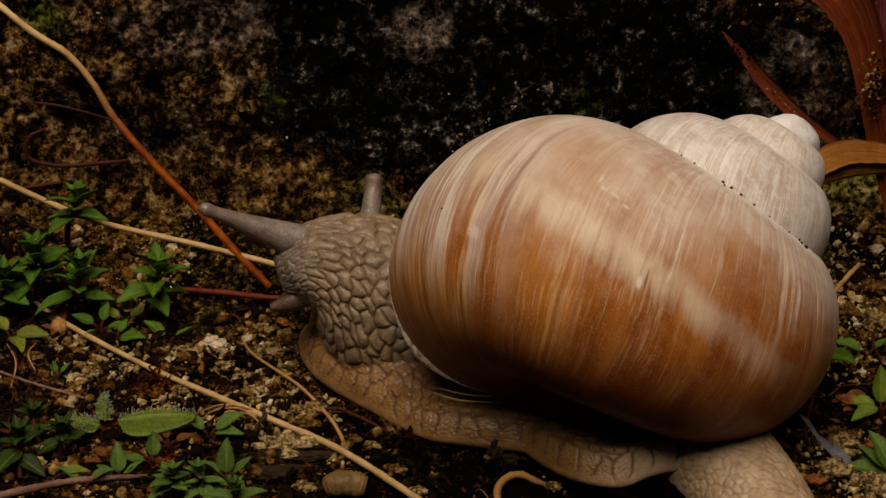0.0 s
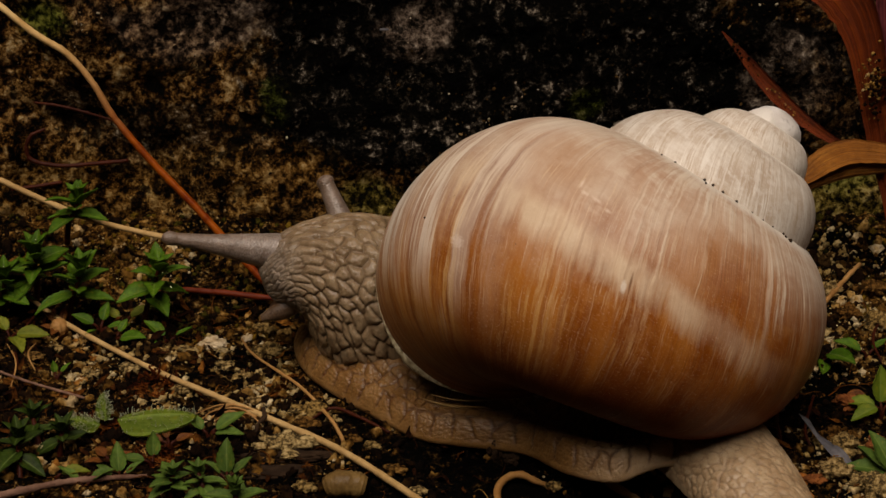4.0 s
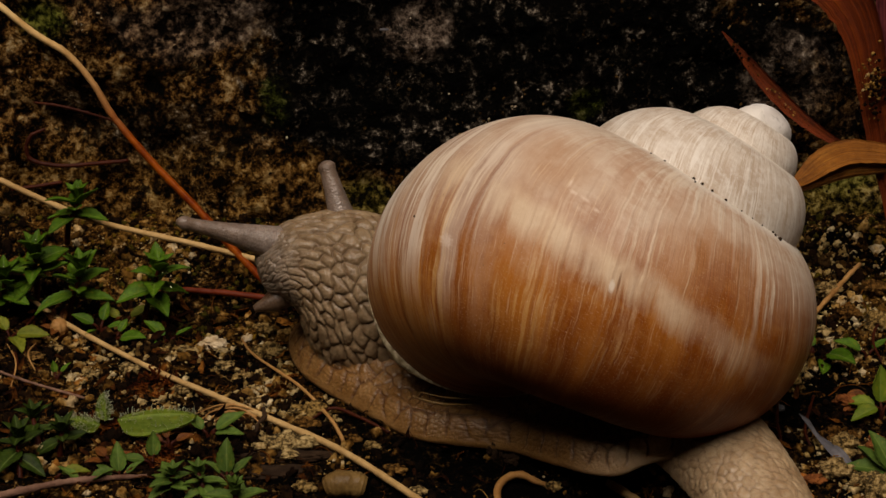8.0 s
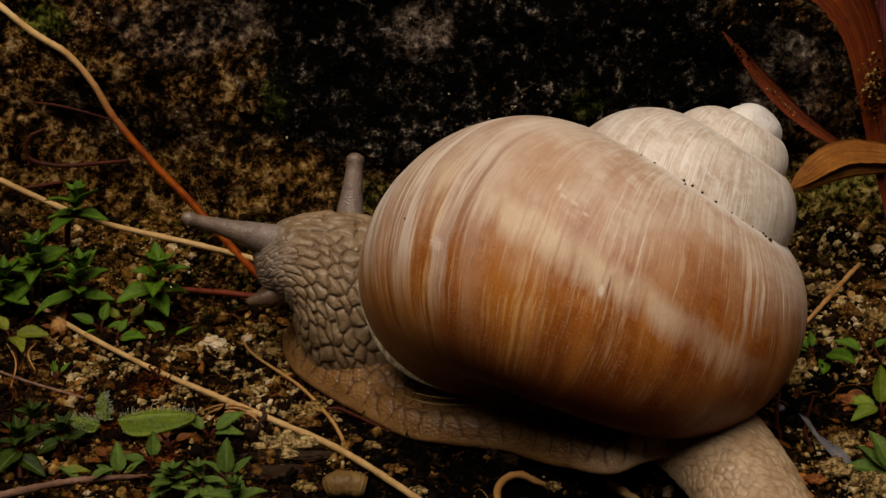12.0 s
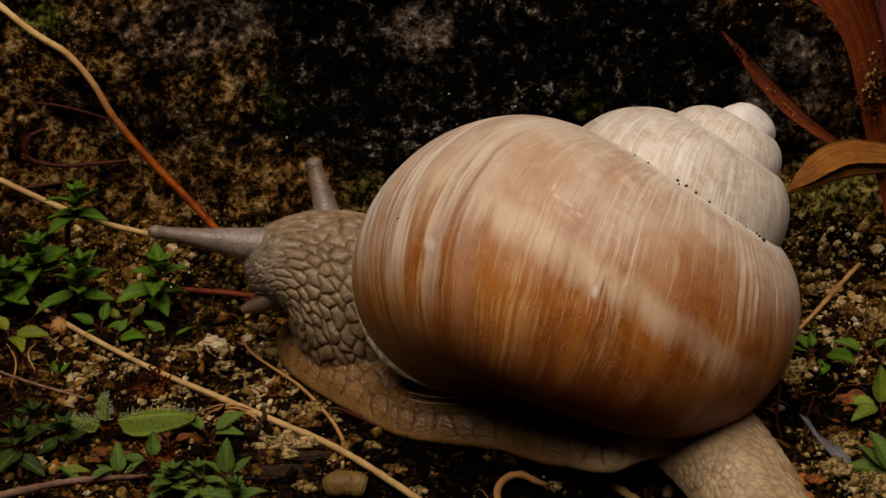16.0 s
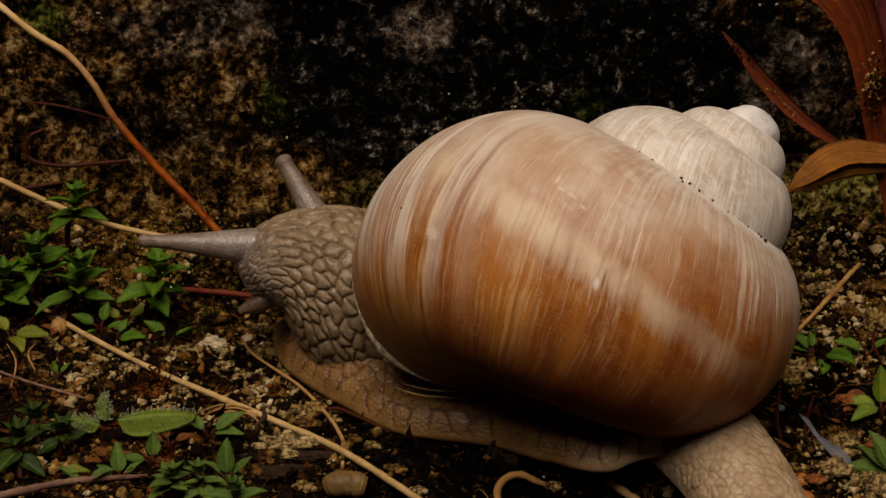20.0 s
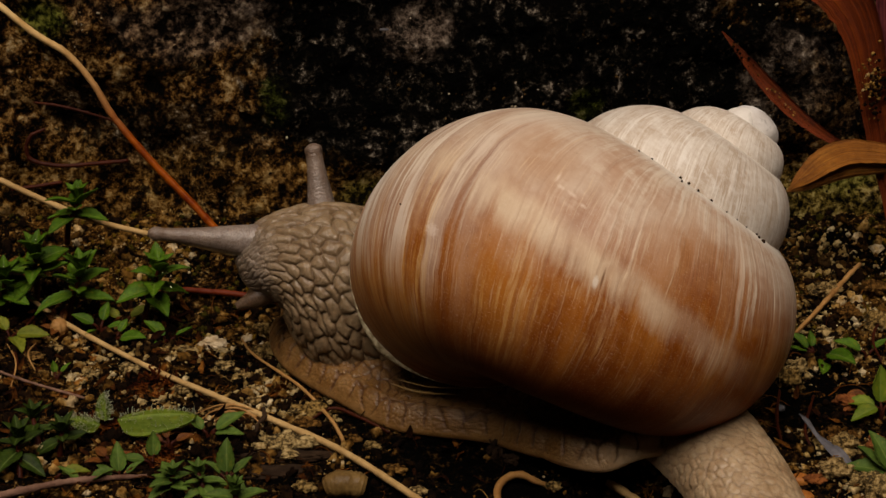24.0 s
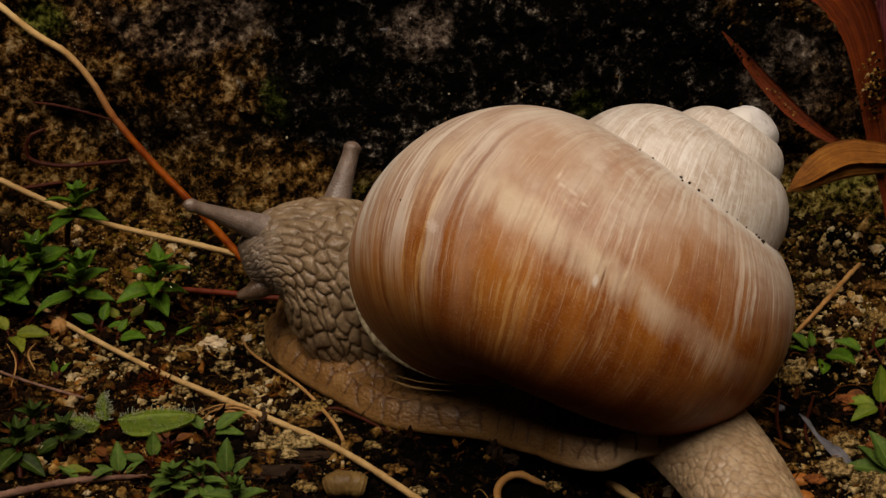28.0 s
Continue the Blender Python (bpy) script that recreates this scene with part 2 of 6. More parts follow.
    c = n.mix(times(blot((-1.775, -0.17), (0.009, 0.10), 0.6, 0.2, 60), 0.8), c, (0.14, 0.06, 0.025))
    c = n.mix(times(blot((-1.748, -0.22), (0.020, 0.06), 0.5, 0.5, 60), 0.7), c, (0.70, 0.62, 0.53))
    c = n.mix(times(blot((-0.92, -0.56), (0.055, 0.065), 0.6, 1.6, 60), 0.6), c, (0.66, 0.53, 0.45))
    for at, size in (((-1.410, 0.25), (0.012, 0.060)), ((-1.445, 0.195), (0.030, 0.022)), ((-1.51, 0.20), (0.042, 0.024)), ((-1.58, 0.175), (0.026, 0.020))):
        c = n.mix(times(blot(at, size, 0.8, 1.2, 90), 0.62), c, (0.66, 0.53, 0.43))
    # grime in the pores
    spot = times(n.ramp(n.voro(1500), (0.08, 1.0), (0.14, 0.0)), n.ramp(n.noise(240, 3), (0.60, 0.0), (0.68, 0.8)))
    c = n.mix(spot, c, (0.14, 0.09, 0.05))
    c = n.mix(n.ramp(n.noise(900, 6, 0.75), (0.50, 0.0), (0.70, 0.22)), c, n.mix(0.5, c, (0.20, 0.09, 0.03)))
    relief = n.maths("ADD", times(mid, 0.5), n.maths("ADD", times(fine, 0.30), n.maths("ADD", times(hair, 0.10), times(n.noise(700, 5, 0.7), 0.12))))
    return n.done(c, relief, 0.0006, 0.34, n.ramp(n.mix(0.5, n.noise(220, 4), fine), (0.3, 0.30), (0.7, 0.56)))


def skin_material(name, groove_shade, a, b, end=None, wet=0.3, deep=0.35):
    """Pale warts; the furrows get browner skin with shade painted in; end: the pair of tones to which the wart tones
    change along the part.
    """
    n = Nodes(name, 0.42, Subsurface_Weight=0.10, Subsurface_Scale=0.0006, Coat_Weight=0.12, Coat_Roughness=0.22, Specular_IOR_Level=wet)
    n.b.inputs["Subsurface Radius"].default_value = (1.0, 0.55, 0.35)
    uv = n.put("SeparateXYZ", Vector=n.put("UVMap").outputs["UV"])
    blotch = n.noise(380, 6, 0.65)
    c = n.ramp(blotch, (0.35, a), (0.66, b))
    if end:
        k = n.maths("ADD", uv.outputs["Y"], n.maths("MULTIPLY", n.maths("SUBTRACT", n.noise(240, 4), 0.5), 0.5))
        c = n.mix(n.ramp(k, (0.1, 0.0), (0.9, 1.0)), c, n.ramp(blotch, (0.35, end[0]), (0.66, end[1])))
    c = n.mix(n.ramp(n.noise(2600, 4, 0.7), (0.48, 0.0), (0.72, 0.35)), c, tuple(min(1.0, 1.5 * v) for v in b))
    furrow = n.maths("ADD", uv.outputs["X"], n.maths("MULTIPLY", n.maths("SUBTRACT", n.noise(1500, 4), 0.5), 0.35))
    c = n.mix(n.ramp(furrow, (0.15, 0.0), (0.85, 1.0)), n.mix(deep, groove_shade, c), c)
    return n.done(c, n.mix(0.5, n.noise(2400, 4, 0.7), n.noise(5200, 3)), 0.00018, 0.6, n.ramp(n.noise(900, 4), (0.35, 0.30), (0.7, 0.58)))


def stalk_material(name, a, b, rough=0.55, scale=300):
    n = Nodes(name, rough, Specular_IOR_Level=0.12)
    c = n.ramp(n.noise(scale, 5, 0.65), (0.35, a), (0.65, b))
    c = n.mix(n.ramp(n.noise(1600, 4), (0.62, 0.0), (0.75, 0.6)), c, tuple(0.35 * v for v in a))
    return n.done(c, n.noise(1800, 5), 0.00015, 0.7)


def stem_gradient_material():
    # straw-coloured at the top, rusty red towards its foot, along the height of the stem
    n = Nodes("rusty_stem", 0.5, Specular_IOR_Level=0.08)
    z = n.put("SeparateXYZ", Vector=n.co()).outputs["Z"]
    k = n.ramp(n.maths("ADD", n.maths("MULTIPLY", z, 32.0), n.maths("MULTIPLY", n.noise(400, 4), 0.12)), (0.55, 0.0), (0.92, 1.0))
    c = n.mix(k, n.ramp(n.noise(500, 5), (0.35, (0.11, 0.014, 0.001)), (0.7, (0.28, 0.062, 0.003))), n.ramp(n.noise(500, 5), (0.35, (0.40, 0.235, 0.085)), (0.7, (0.56, 0.38, 0.17))))
    return n.done(c, n.noise(1700, 5), 0.00015, 0.7)


def leaf_material(name, a, b, vein=(0.16, 0.22, 0.06), spots=False):
    n = Nodes(name, 0.6, Specular_IOR_Level=0.15)
    c = n.ramp(n.noise(700, 5, 0.6), (0.35, a), (0.68, b))
    c = n.mix(n.maths("MULTIPLY", n.rand(), 0.45), c, tuple(0.5 * v for v in a))
    uv = n.put("SeparateXYZ", Vector=n.put("UVMap").outputs["UV"]).outputs["X"]
    mid = n.ramp(n.maths("ABSOLUTE", n.maths("SUBTRACT", uv, 0.5)), (0.0, 0.32), (0.06, 0.0))
    c = n.mix(mid, c, vein)
    # tired, yellower flecks
    c = n.mix(n.ramp(n.noise(1100, 6, 0.7), (0.54, 0.0), (0.68, 0.55)), c, (1.15 * b[1], 0.95 * b[1], 0.6 * b[2]))
    if spots:
        c = n.mix(n.maths("MULTIPLY", n.ramp(n.voro(620), (0.10, 1.0), (0.22, 0.0)), n.ramp(n.noise(260, 3), (0.48, 0.0), (0.56, 0.85))), c, (0.015, 0.018, 0.003))
    return n.done(c, n.noise(2400, 4), 0.00015, 0.6)


def dry_leaf_material(name, a, b, dark):
    n = Nodes(name, 0.6, Specular_IOR_Level=0.2)
    uv = n.put("UVMap").outputs["UV"]
    vec = n.put("Mapping", Vector=uv, Scale=(26, 1.2, 1)).outputs["Vector"]
    ribs = n.noise(1.0, 5, 0.65, vec)
    c = n.ramp(n.mix(0.35, ribs, n.noise(260, 5, 0.65)), (0.36, dark), (0.5, a), (0.66, b))
    c = n.mix(n.ramp(n.noise(330, 6, 0.7), (0.5, 0.0), (0.7, 0.75)), c, dark)
    return n.done(c, ribs, 0.0004, 0.8)


M_SOIL, M_STONE, M_SHELL = soil_material(), stone_material(), shell_material()
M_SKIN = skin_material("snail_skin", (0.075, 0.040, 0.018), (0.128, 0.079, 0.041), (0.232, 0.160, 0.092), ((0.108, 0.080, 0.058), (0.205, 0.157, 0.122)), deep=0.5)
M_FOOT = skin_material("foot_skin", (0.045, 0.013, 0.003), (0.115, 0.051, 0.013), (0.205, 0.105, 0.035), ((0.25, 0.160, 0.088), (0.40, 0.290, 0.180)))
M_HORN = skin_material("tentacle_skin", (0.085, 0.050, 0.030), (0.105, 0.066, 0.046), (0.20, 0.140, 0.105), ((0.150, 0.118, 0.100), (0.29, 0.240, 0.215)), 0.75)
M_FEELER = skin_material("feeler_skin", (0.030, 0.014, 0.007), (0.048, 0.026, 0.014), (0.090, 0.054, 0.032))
M_LIP = stalk_material("shell_lip", (0.12, 0.085, 0.040), (0.46, 0.385, 0.25), 0.45, 1500)
M_APEX = stalk_material("shell_apex", (0.47, 0.43, 0.40), (0.62, 0.59, 0.565), 0.45, 260)
M_EYE = stalk_material("eye", (0.03, 0.02, 0.015), (0.06, 0.04, 0.03), 0.3)
M_STRAW = stalk_material("straw", (0.30, 0.175, 0.065), (0.46, 0.30, 0.13))
M_REDTWIG = stalk_material("red_twig", (0.055, 0.006, 0.002), (0.125, 0.020, 0.005))
M_RUST = stem_gradient_material()
M_ROOT = stalk_material("rootlet", (0.020, 0.003, 0.001), (0.050, 0.009, 0.002))
M_BARK = stalk_material("dark_bark", (0.010, 0.005, 0.0025), (0.034, 0.018, 0.009), 0.95)
M_TWIG = stalk_material("grey_twig", (0.085, 0.040, 0.026), (0.20, 0.110, 0.075), 0.8)
M_CURL = stalk_material("tan_curl", (0.20, 0.09, 0.025), (0.38, 0.20, 0.07), 0.5)
M_CHALK = stalk_material("chalky_crumb", (0.30, 0.21, 0.11), (0.62, 0.50, 0.34), 0.95, 700)
M_RUSTY = stalk_material("rusty_grain", (0.055, 0.014, 0.004), (0.26, 0.085, 0.022), 0.9, 700)
M_SEED = stalk_material("orange_seed", (0.19, 0.055, 0.010), (0.34, 0.125, 0.028), 0.4, 500)
M_PEBBLE = pebble_material()
M_CLUMP = pebble_material("porous_clump", 0.30)
M_CRUMB = crumb_material("soil_crumb", (0.0, (0.003, 0.0015, 0.0008)), (0.56, (0.014, 0.006, 0.002)), (0.70, (0.18, 0.090, 0.020)), (0.88, (0.46, 0.29, 0.105)), (1.0, (0.66, 0.54, 0.36)))
M_GRIT = crumb_material("soil_grit", (0.0, (0.002, 0.001, 0.0006)), (0.45, (0.010, 0.004, 0.0015)), (0.60, (0.16, 0.075, 0.016)), (0.78, (0.40, 0.24, 0.075)), (1.0, (0.68, 0.54, 0.34)))
M_DRIFT = crumb_material("drift_crumb", (0.0, (0.02, 0.010, 0.004)), (0.18, (0.10, 0.055, 0.018)), (0.36, (0.36, 0.245, 0.095)), (0.62, (0.56, 0.43, 0.22)), (1.0, (0.72, 0.61, 0.42)))
M_GRAIN = crumb_material("crust_grain", (0.0, (0.003, 0.002, 0.001)), (0.5, (0.02, 0.011, 0.004)), (0.8, (0.10, 0.058, 0.022)), (0.95, (0.26, 0.17, 0.08)), (1.0, (0.6, 0.52, 0.42)))
M_LITTER = crumb_material("litter", (0.0, (0.006, 0.002, 0.001)), (0.35, (0.04, 0.012, 0.003)), (0.65, (0.16, 0.055, 0.010)), (0.85, (0.30, 0.13, 0.028)), (1.0, (0.42, 0.27, 0.10)))
M_DEADMOSS = crumb_material("dead_moss", (0.0, (0.020, 0.004, 0.001)), (0.45, (0.075, 0.016, 0.003)), (0.8, (0.19, 0.055, 0.010)), (1.0, (0.30, 0.12, 0.03)))
M_MOSS = crumb_material("moss", (0.0, (0.012, 0.011, 0.002)), (0.5, (0.06, 0.05, 0.007)), (1.0, (0.21, 0.118, 0.014)))
M_LEAF = leaf_material("green_leaf", (0.018, 0.054, 0.002), (0.074, 0.155, 0.006))
M_YELLOW = leaf_material("yellowing_leaf", (0.060, 0.078, 0.004), (0.165, 0.170, 0.016))
M_LEAF2 = leaf_material("blue_green_leaf", (0.030, 0.064, 0.008), (0.095, 0.155, 0.024))
# darker leaf copy for the front left shoots, their shade put into the colour
M_LEAF3 = leaf_material("shaded_leaf", (0.007, 0.016, 0.001), (0.028, 0.052, 0.003))
M_HAIRY = leaf_material("hairy_leaf", (0.060, 0.098, 0.006), (0.140, 0.185, 0.016), spots=True)
M_HAIR = stalk_material("leaf_hair", (0.30, 0.32, 0.20), (0.45, 0.46, 0.33), 0.6)
M_OLDLEAF = leaf_material("withered_leaf", (0.045, 0.012, 0.002), (0.19, 0.060, 0.010), (0.14, 0.05, 0.012))
M_DRY = dry_leaf_material("dry_tan_leaf", (0.26, 0.090, 0.011), (0.42, 0.190, 0.032), (0.105, 0.030, 0.004))
M_DRYRED = dry_leaf_material("dry_red_leaf", (0.130, 0.019, 0.002), (0.240, 0.050, 0.004), (0.050, 0.007, 0.001))
M_PURPLE = dry_leaf_material("purple_stem", (0.14, 0.025, 0.03), (0.24, 0.06, 0.06), (0.06, 0.012, 0.015))
M_DEW = Nodes("dew", 0.05, Transmission_Weight=1.0, IOR=1.33).done((0.95, 0.97, 0.97))
M_HUSK = stalk_material("husk", (0.06, 0.030, 0.009), (0.19, 0.115, 0.04), 0.3, 260)
M_SILK = stalk_material("silk", (0.035, 0.032, 0.036), (0.135, 0.128, 0.138), 0.25)


# ---------------------------------------------------------------- builders (in millimetres)
def mesh_of(name, verts, faces, material, uv=None, smooth=True):
    me = bpy.data.meshes.new(name)
    v = np.asarray(verts, float) * MM
    me.from_pydata(v.tolist(), [], faces if isinstance(faces, list) else faces.tolist())
    me.materials.append(material)
    me.polygons.foreach_set("use_smooth", [smooth] * len(me.polygons))
    if uv is not None:
        layer = me.uv_layers.new(name="UVMap")
        idx = np.empty(len(me.loops), np.int32)
        me.loops.foreach_get("vertex_index", idx)
        layer.data.foreach_set("uv", np.asarray(uv, np.float32)[idx].ravel())
    me.update()
    return me


def part(name, me, parent, m=None, label=""):
    ob = new(name, me)
    ob.parent = parent
    if m is not None:
        ob.matrix_basis = m
    if label:
        ob["label"] = label
    return ob


def thing(name, at, label, category, group="", me=None, kind=""):
    ob = new(name, me)
    ob.location = Vector(at) * MM
    return tagged(ob, label, category, group, kind)


def spline(pts, n):
    """n points along a smooth curve through pts (Catmull-Rom); columns may hold widths as well."""
    p = np.asarray(pts, float)
    p = np.vstack([2 * p[0] - p[1], p, 2 * p[-1] - p[-2]])
    t = np.linspace(0, len(p) - 3 - 1e-9, n)
    i = t.astype(int)
    f = (t - i)[:, None]
    a, b, c, d = p[i], p[i + 1], p[i + 2], p[i + 3]
    return 0.5 * (2 * b + (c - a) * f + (2 * a - 5 * b + 4 * c - d) * f ** 2 + (3 * b - a - 3 * c + d) * f ** 3)


def frames_along(c, ref=(0, 0, 1)):
    t = np.gradient(c, axis=0)
    t /= np.linalg.norm(t, axis=1)[:, None] + 1e-12
    side = np.cross(t, np.broadcast_to(ref, t.shape))
    side /= np.linalg.norm(side, axis=1)[:, None] + 1e-9
    return t, side, np.cross(side, t)


def grid_faces(nu, nv, wrap=False):
    i, j = np.meshgrid(np.arange(nu - 1), np.arange(nv if wrap else nv - 1), indexing="ij")
    k = (j + 1) % nv
    return np.stack([i * nv + j, i * nv + k, (i + 1) * nv + k, (i + 1) * nv + j], -1).reshape(-1, 4).tolist()


def tube(pts, radii, n=40, sides=10, rough=0.0, seed=0, closed=True):
    """A round stalk through pts with the given radii (one for each point)."""
    p = spline(np.column_stack([np.asarray(pts, float), radii]), n)
    c, r = p[:, :3], np.maximum(p[:, 3], 0.02)
    ref = (0.31, 0.2, 0.93) if abs((c[-1] - c[0])[2]) < 0.9 * np.linalg.norm(c[-1] - c[0]) else (0.9, 0.3, 0.1)
    t, s, u = frames_along(c, ref)
    a = np.linspace(0, 2 * np.pi, sides, endpoint=False)
    rr = r[:, None] * np.ones(sides)
    if rough:
        g = np.random.default_rng(seed)
        rr = rr * (1 + rough * g.normal(size=rr.shape)) * (1 + 1.2 * rough * g.normal(size=(n, 1)))
    v = c[:, None] + rr[..., None] * (np.cos(a)[None, :, None] * s[:, None] + np.sin(a)[None, :, None] * u[:, None])
    f = grid_faces(n, sides, True)
    if closed:
        f += [list(range(sides))[::-1], list(range((n - 1) * sides, n * sides))]
    return v.reshape(-1, 3), f


def join(pieces):
    verts, faces, k = [], [], 0
    for v, f in pieces:
        verts.append(v)
        faces += [[i + k for i in q] for q in f]
        k += len(v)
    return np.vstack(verts), faces


def ico(level):
    bm = bmesh.new()
    bmesh.ops.create_icosphere(bm, subdivisions=level, radius=1)
    v = np.array([q.co[:] for q in bm.verts])
    f = [[q.index for q in g.verts] for g in bm.faces]
    bm.free()
    return v, f


def lump(level, seed, rough=0.35, freq=1.3):
    """An irregular crumb of radius 1."""
    v, f = ico(level)
    o = Vector((seed * 7.3, seed * 3.1, seed * 1.7))
    d = np.array([noise.fractal(Vector(q) * freq + o, 0.7, 2.2, 5) for q in v])
    w = np.array([noise.noise(Vector(q) * 4.5 + o) for q in v])
    x = np.array([noise.fractal(Vector(q) * 7 + o, 0.5, 2.1, 3) for q in v]) if level > 3 else 0
    return v * (1 + rough * d + 0.3 * rough * w + 0.5 * rough * x)[:, None], f


def cell_edge(u, v, su, sv, jitter, seed):
    """How far inside its cell each point lies (0 at the border), and a number for the cell; u along the body, v round it (arrays)."""
    x, y = u / su, v / sv
    iy = np.floor(y)
    d1, d2 = np.full(x.shape, 9.0), np.full(x.shape, 9.0)
    own = np.zeros(x.shape)
    for dj in (-1, 0, 1):
        j = iy + dj
        ix = np.floor(x - 0.5 * (j % 2))
        for di in (-1, 0, 1):
            i = ix + di
            h1 = np.sin(i * 127.1 + j * 311.7 + seed * 74.7) * 43758.5453
            h2 = np.sin(i * 269.5 + j * 183.3 + seed * 41.3) * 43758.5453
            h1, h2 = h1 - np.floor(h1), h2 - np.floor(h2)
            px = i + 0.5 + 0.5 * (j % 2) + jitter * (h1 - 0.5)
            py = j + 0.5 + jitter * (h2 - 0.5)
            d = np.hypot(px - x, py - y)
            own = np.where(d < d1, h2, own)
            d2 = np.where(d < d1, d1, np.minimum(d2, d))
            d1 = np.minimum(d1, d)
    return d2 - d1, own


def puffed(e, soft):
    """Rounded height 0..1 of a wart from the distance to its border."""
    k = np.clip(e / soft, 0, 1)
    return np.sqrt(np.maximum(0.0, 1 - (1 - k) ** 2.4))


def rib_leaf(length, width, fold=0.35, curl=0.4, thick=0.12, nu=12, nv=7, tip=1.0, wavy=0.0, seed=0, teeth=0.0, blunt=0.85):
    """A leaf along +y, its upper side to +z, folded at the midrib, with two skins and an edge. Returns verts, faces, uv."""
    g = np.random.default_rng(seed)
    y = np.linspace(0, 1, nu)
    prof = np.sin(np.pi * np.clip(y, 0, 1) ** (0.75 * tip)) ** blunt * (1 - 0.12 * y) + 0.07 * (1 - y)
    prof = prof * (1 + teeth * (((y * 6.5) % 1.0) - 0.6))
    prof[-1] = 0.015
    x = np.linspace(-1, 1, nv)
    X = 0.5 * width * prof[:, None] * x[None]
    bend = curl * length * (y ** 2)
    Z = fold * np.abs(X) - bend[:, None] + wavy * width * np.sin(y * 9 + g.uniform(0, 6))[:, None] * x[None] ** 2
    Yy = length * (y - 0.18 * abs(curl) * y ** 2)[:, None] * np.ones(nv)[None]
    top = np.stack([X, Yy, Z], -1).reshape(-1, 3)
    th = thick * (1.15 - 0.6 * np.abs(x))[None, :, None] * np.ones((nu, 1, 1))
    bot = (np.stack([X, Yy, Z], -1) - th * np.array([0, 0, 1.0])).reshape(-1, 3)
    f = grid_faces(nu, nv)
    k = nu * nv
    fb = [[i + k for i in q[::-1]] for q in f]
    ring = [i * nv for i in range(nu)] + [(nu - 1) * nv + j for j in range(1, nv)] + [i * nv + nv - 1 for i in range(nu - 2, -1, -1)] + list(range(nv - 2, 0, -1))
    fs = [[a, b, b + k, a + k] for a, b in zip(ring, ring[1:] + ring[:1])]
    uv = np.stack([np.broadcast_to(x * 0.5 + 0.5, (nu, nv)), np.broadcast_to(y[:, None], (nu, nv))], -1).reshape(-1, 2)
    return np.vstack([top, bot]), [q[::-1] for q in f] + [q[::-1] for q in fb] + fs, np.vstack([uv, uv])


# ---------------------------------------------------------------- ground and stone
def bank(x, y):
    s = min(1.0, max(0.0, (y - 16) / 20))
    s = s * s * (3 - 2 * s)
    return 6 * s - 5.5 * math.exp(-((x - 21) ** 2 / 81 + (y + 23) ** 2 / 49))


def ground_z(x, y):
    far = min(1.0, 90 / (1 + abs(x) + abs(y)))
    v = Vector((x * 0.11, y * 0.11, 3.7))
    return bank(x, y) + far * (0.9 * noise.fractal(v, 0.8, 2.1, 4) + 0.35 * noise.noise(Vector((x * 0.9, y * 0.9, 9.0))))


def graded(lo, hi, step, reach):
    mid = np.arange(lo, hi + step / 2, step)
    out, d, p = [], step, hi
    while p < reach:
        d *= 1.35
        p += d
        out.append(p)
    left, d, p = [], step, lo
    while p > -reach:
        d *= 1.35
        p -= d
        left.append(p)
    return np.array(left[::-1] + mid.tolist() + out)


def build_ground():
    xs, ys = graded(-56, 56, 0.42, 60000), graded(-38, 38, 0.42, 60000)
    v = [(x, y, ground_z(x, y) + (0.22 * noise.fractal(Vector((x * 2.3, y * 2.3, 1.0)), 0.6, 2.0, 3) if abs(x) < 60 and abs(y) < 45 else 0)) for x in xs for y in ys]
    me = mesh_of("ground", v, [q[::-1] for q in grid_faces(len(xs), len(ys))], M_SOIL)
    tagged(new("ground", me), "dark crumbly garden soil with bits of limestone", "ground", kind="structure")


def wall_y(x, z):
    s = Vector((x * 0.05, z * 0.05, 2.0))
    d = 3.2 * noise.fractal(s, 0.8, 2.1, 3) + 0.5 * noise.fractal(Vector((x * 0.35, z * 0.35, 5.0)), 0.6, 2.1, 4)
    return 34 + 0.14 * z + d * min(1.0, 200 / (1 + abs(x)))


def build_stone():
    xs = graded(-56, 56, 0.42, 420)
    zs = np.concatenate([np.arange(-12, -2, 2.0), np.arange(-2, 42, 0.42), np.arange(42, 122, 5.0)])
    rows = [[(x, wall_y(x, z) + 0.28 * noise.fractal(Vector((x * 1.6, z * 1.6, 8.0)), 0.6, 2.0, 3) - (0.02 * max(0, z - 100)) ** 2, z) for x in xs] for z in zs]
    rows.append([(x, 70 + 4 * noise.noise(Vector((x * 0.03, 1, 1))), 126 + 4 * noise.noise(Vector((x * 0.05, 2, 7)))) for x in xs])
    rows.append([(x, 190, 124 + 5 * noise.noise(Vector((x * 0.05, 5, 7)))) for x in xs])
    rows.append([(x, 205, -12) for x in xs])
    n, m = len(rows), len(xs)
    f = [q[::-1] for q in grid_faces(n, m)] + [[i * m for i in range(n)], [i * m + m - 1 for i in range(n)][::-1]]
    me = mesh_of("stone_block", [p for r in rows for p in r], [q[::-1] for q in f], M_STONE)
    tagged(new("wall_stone", me), "dark weathered stone block with black crust and lichen", "stone wall", kind="structure")


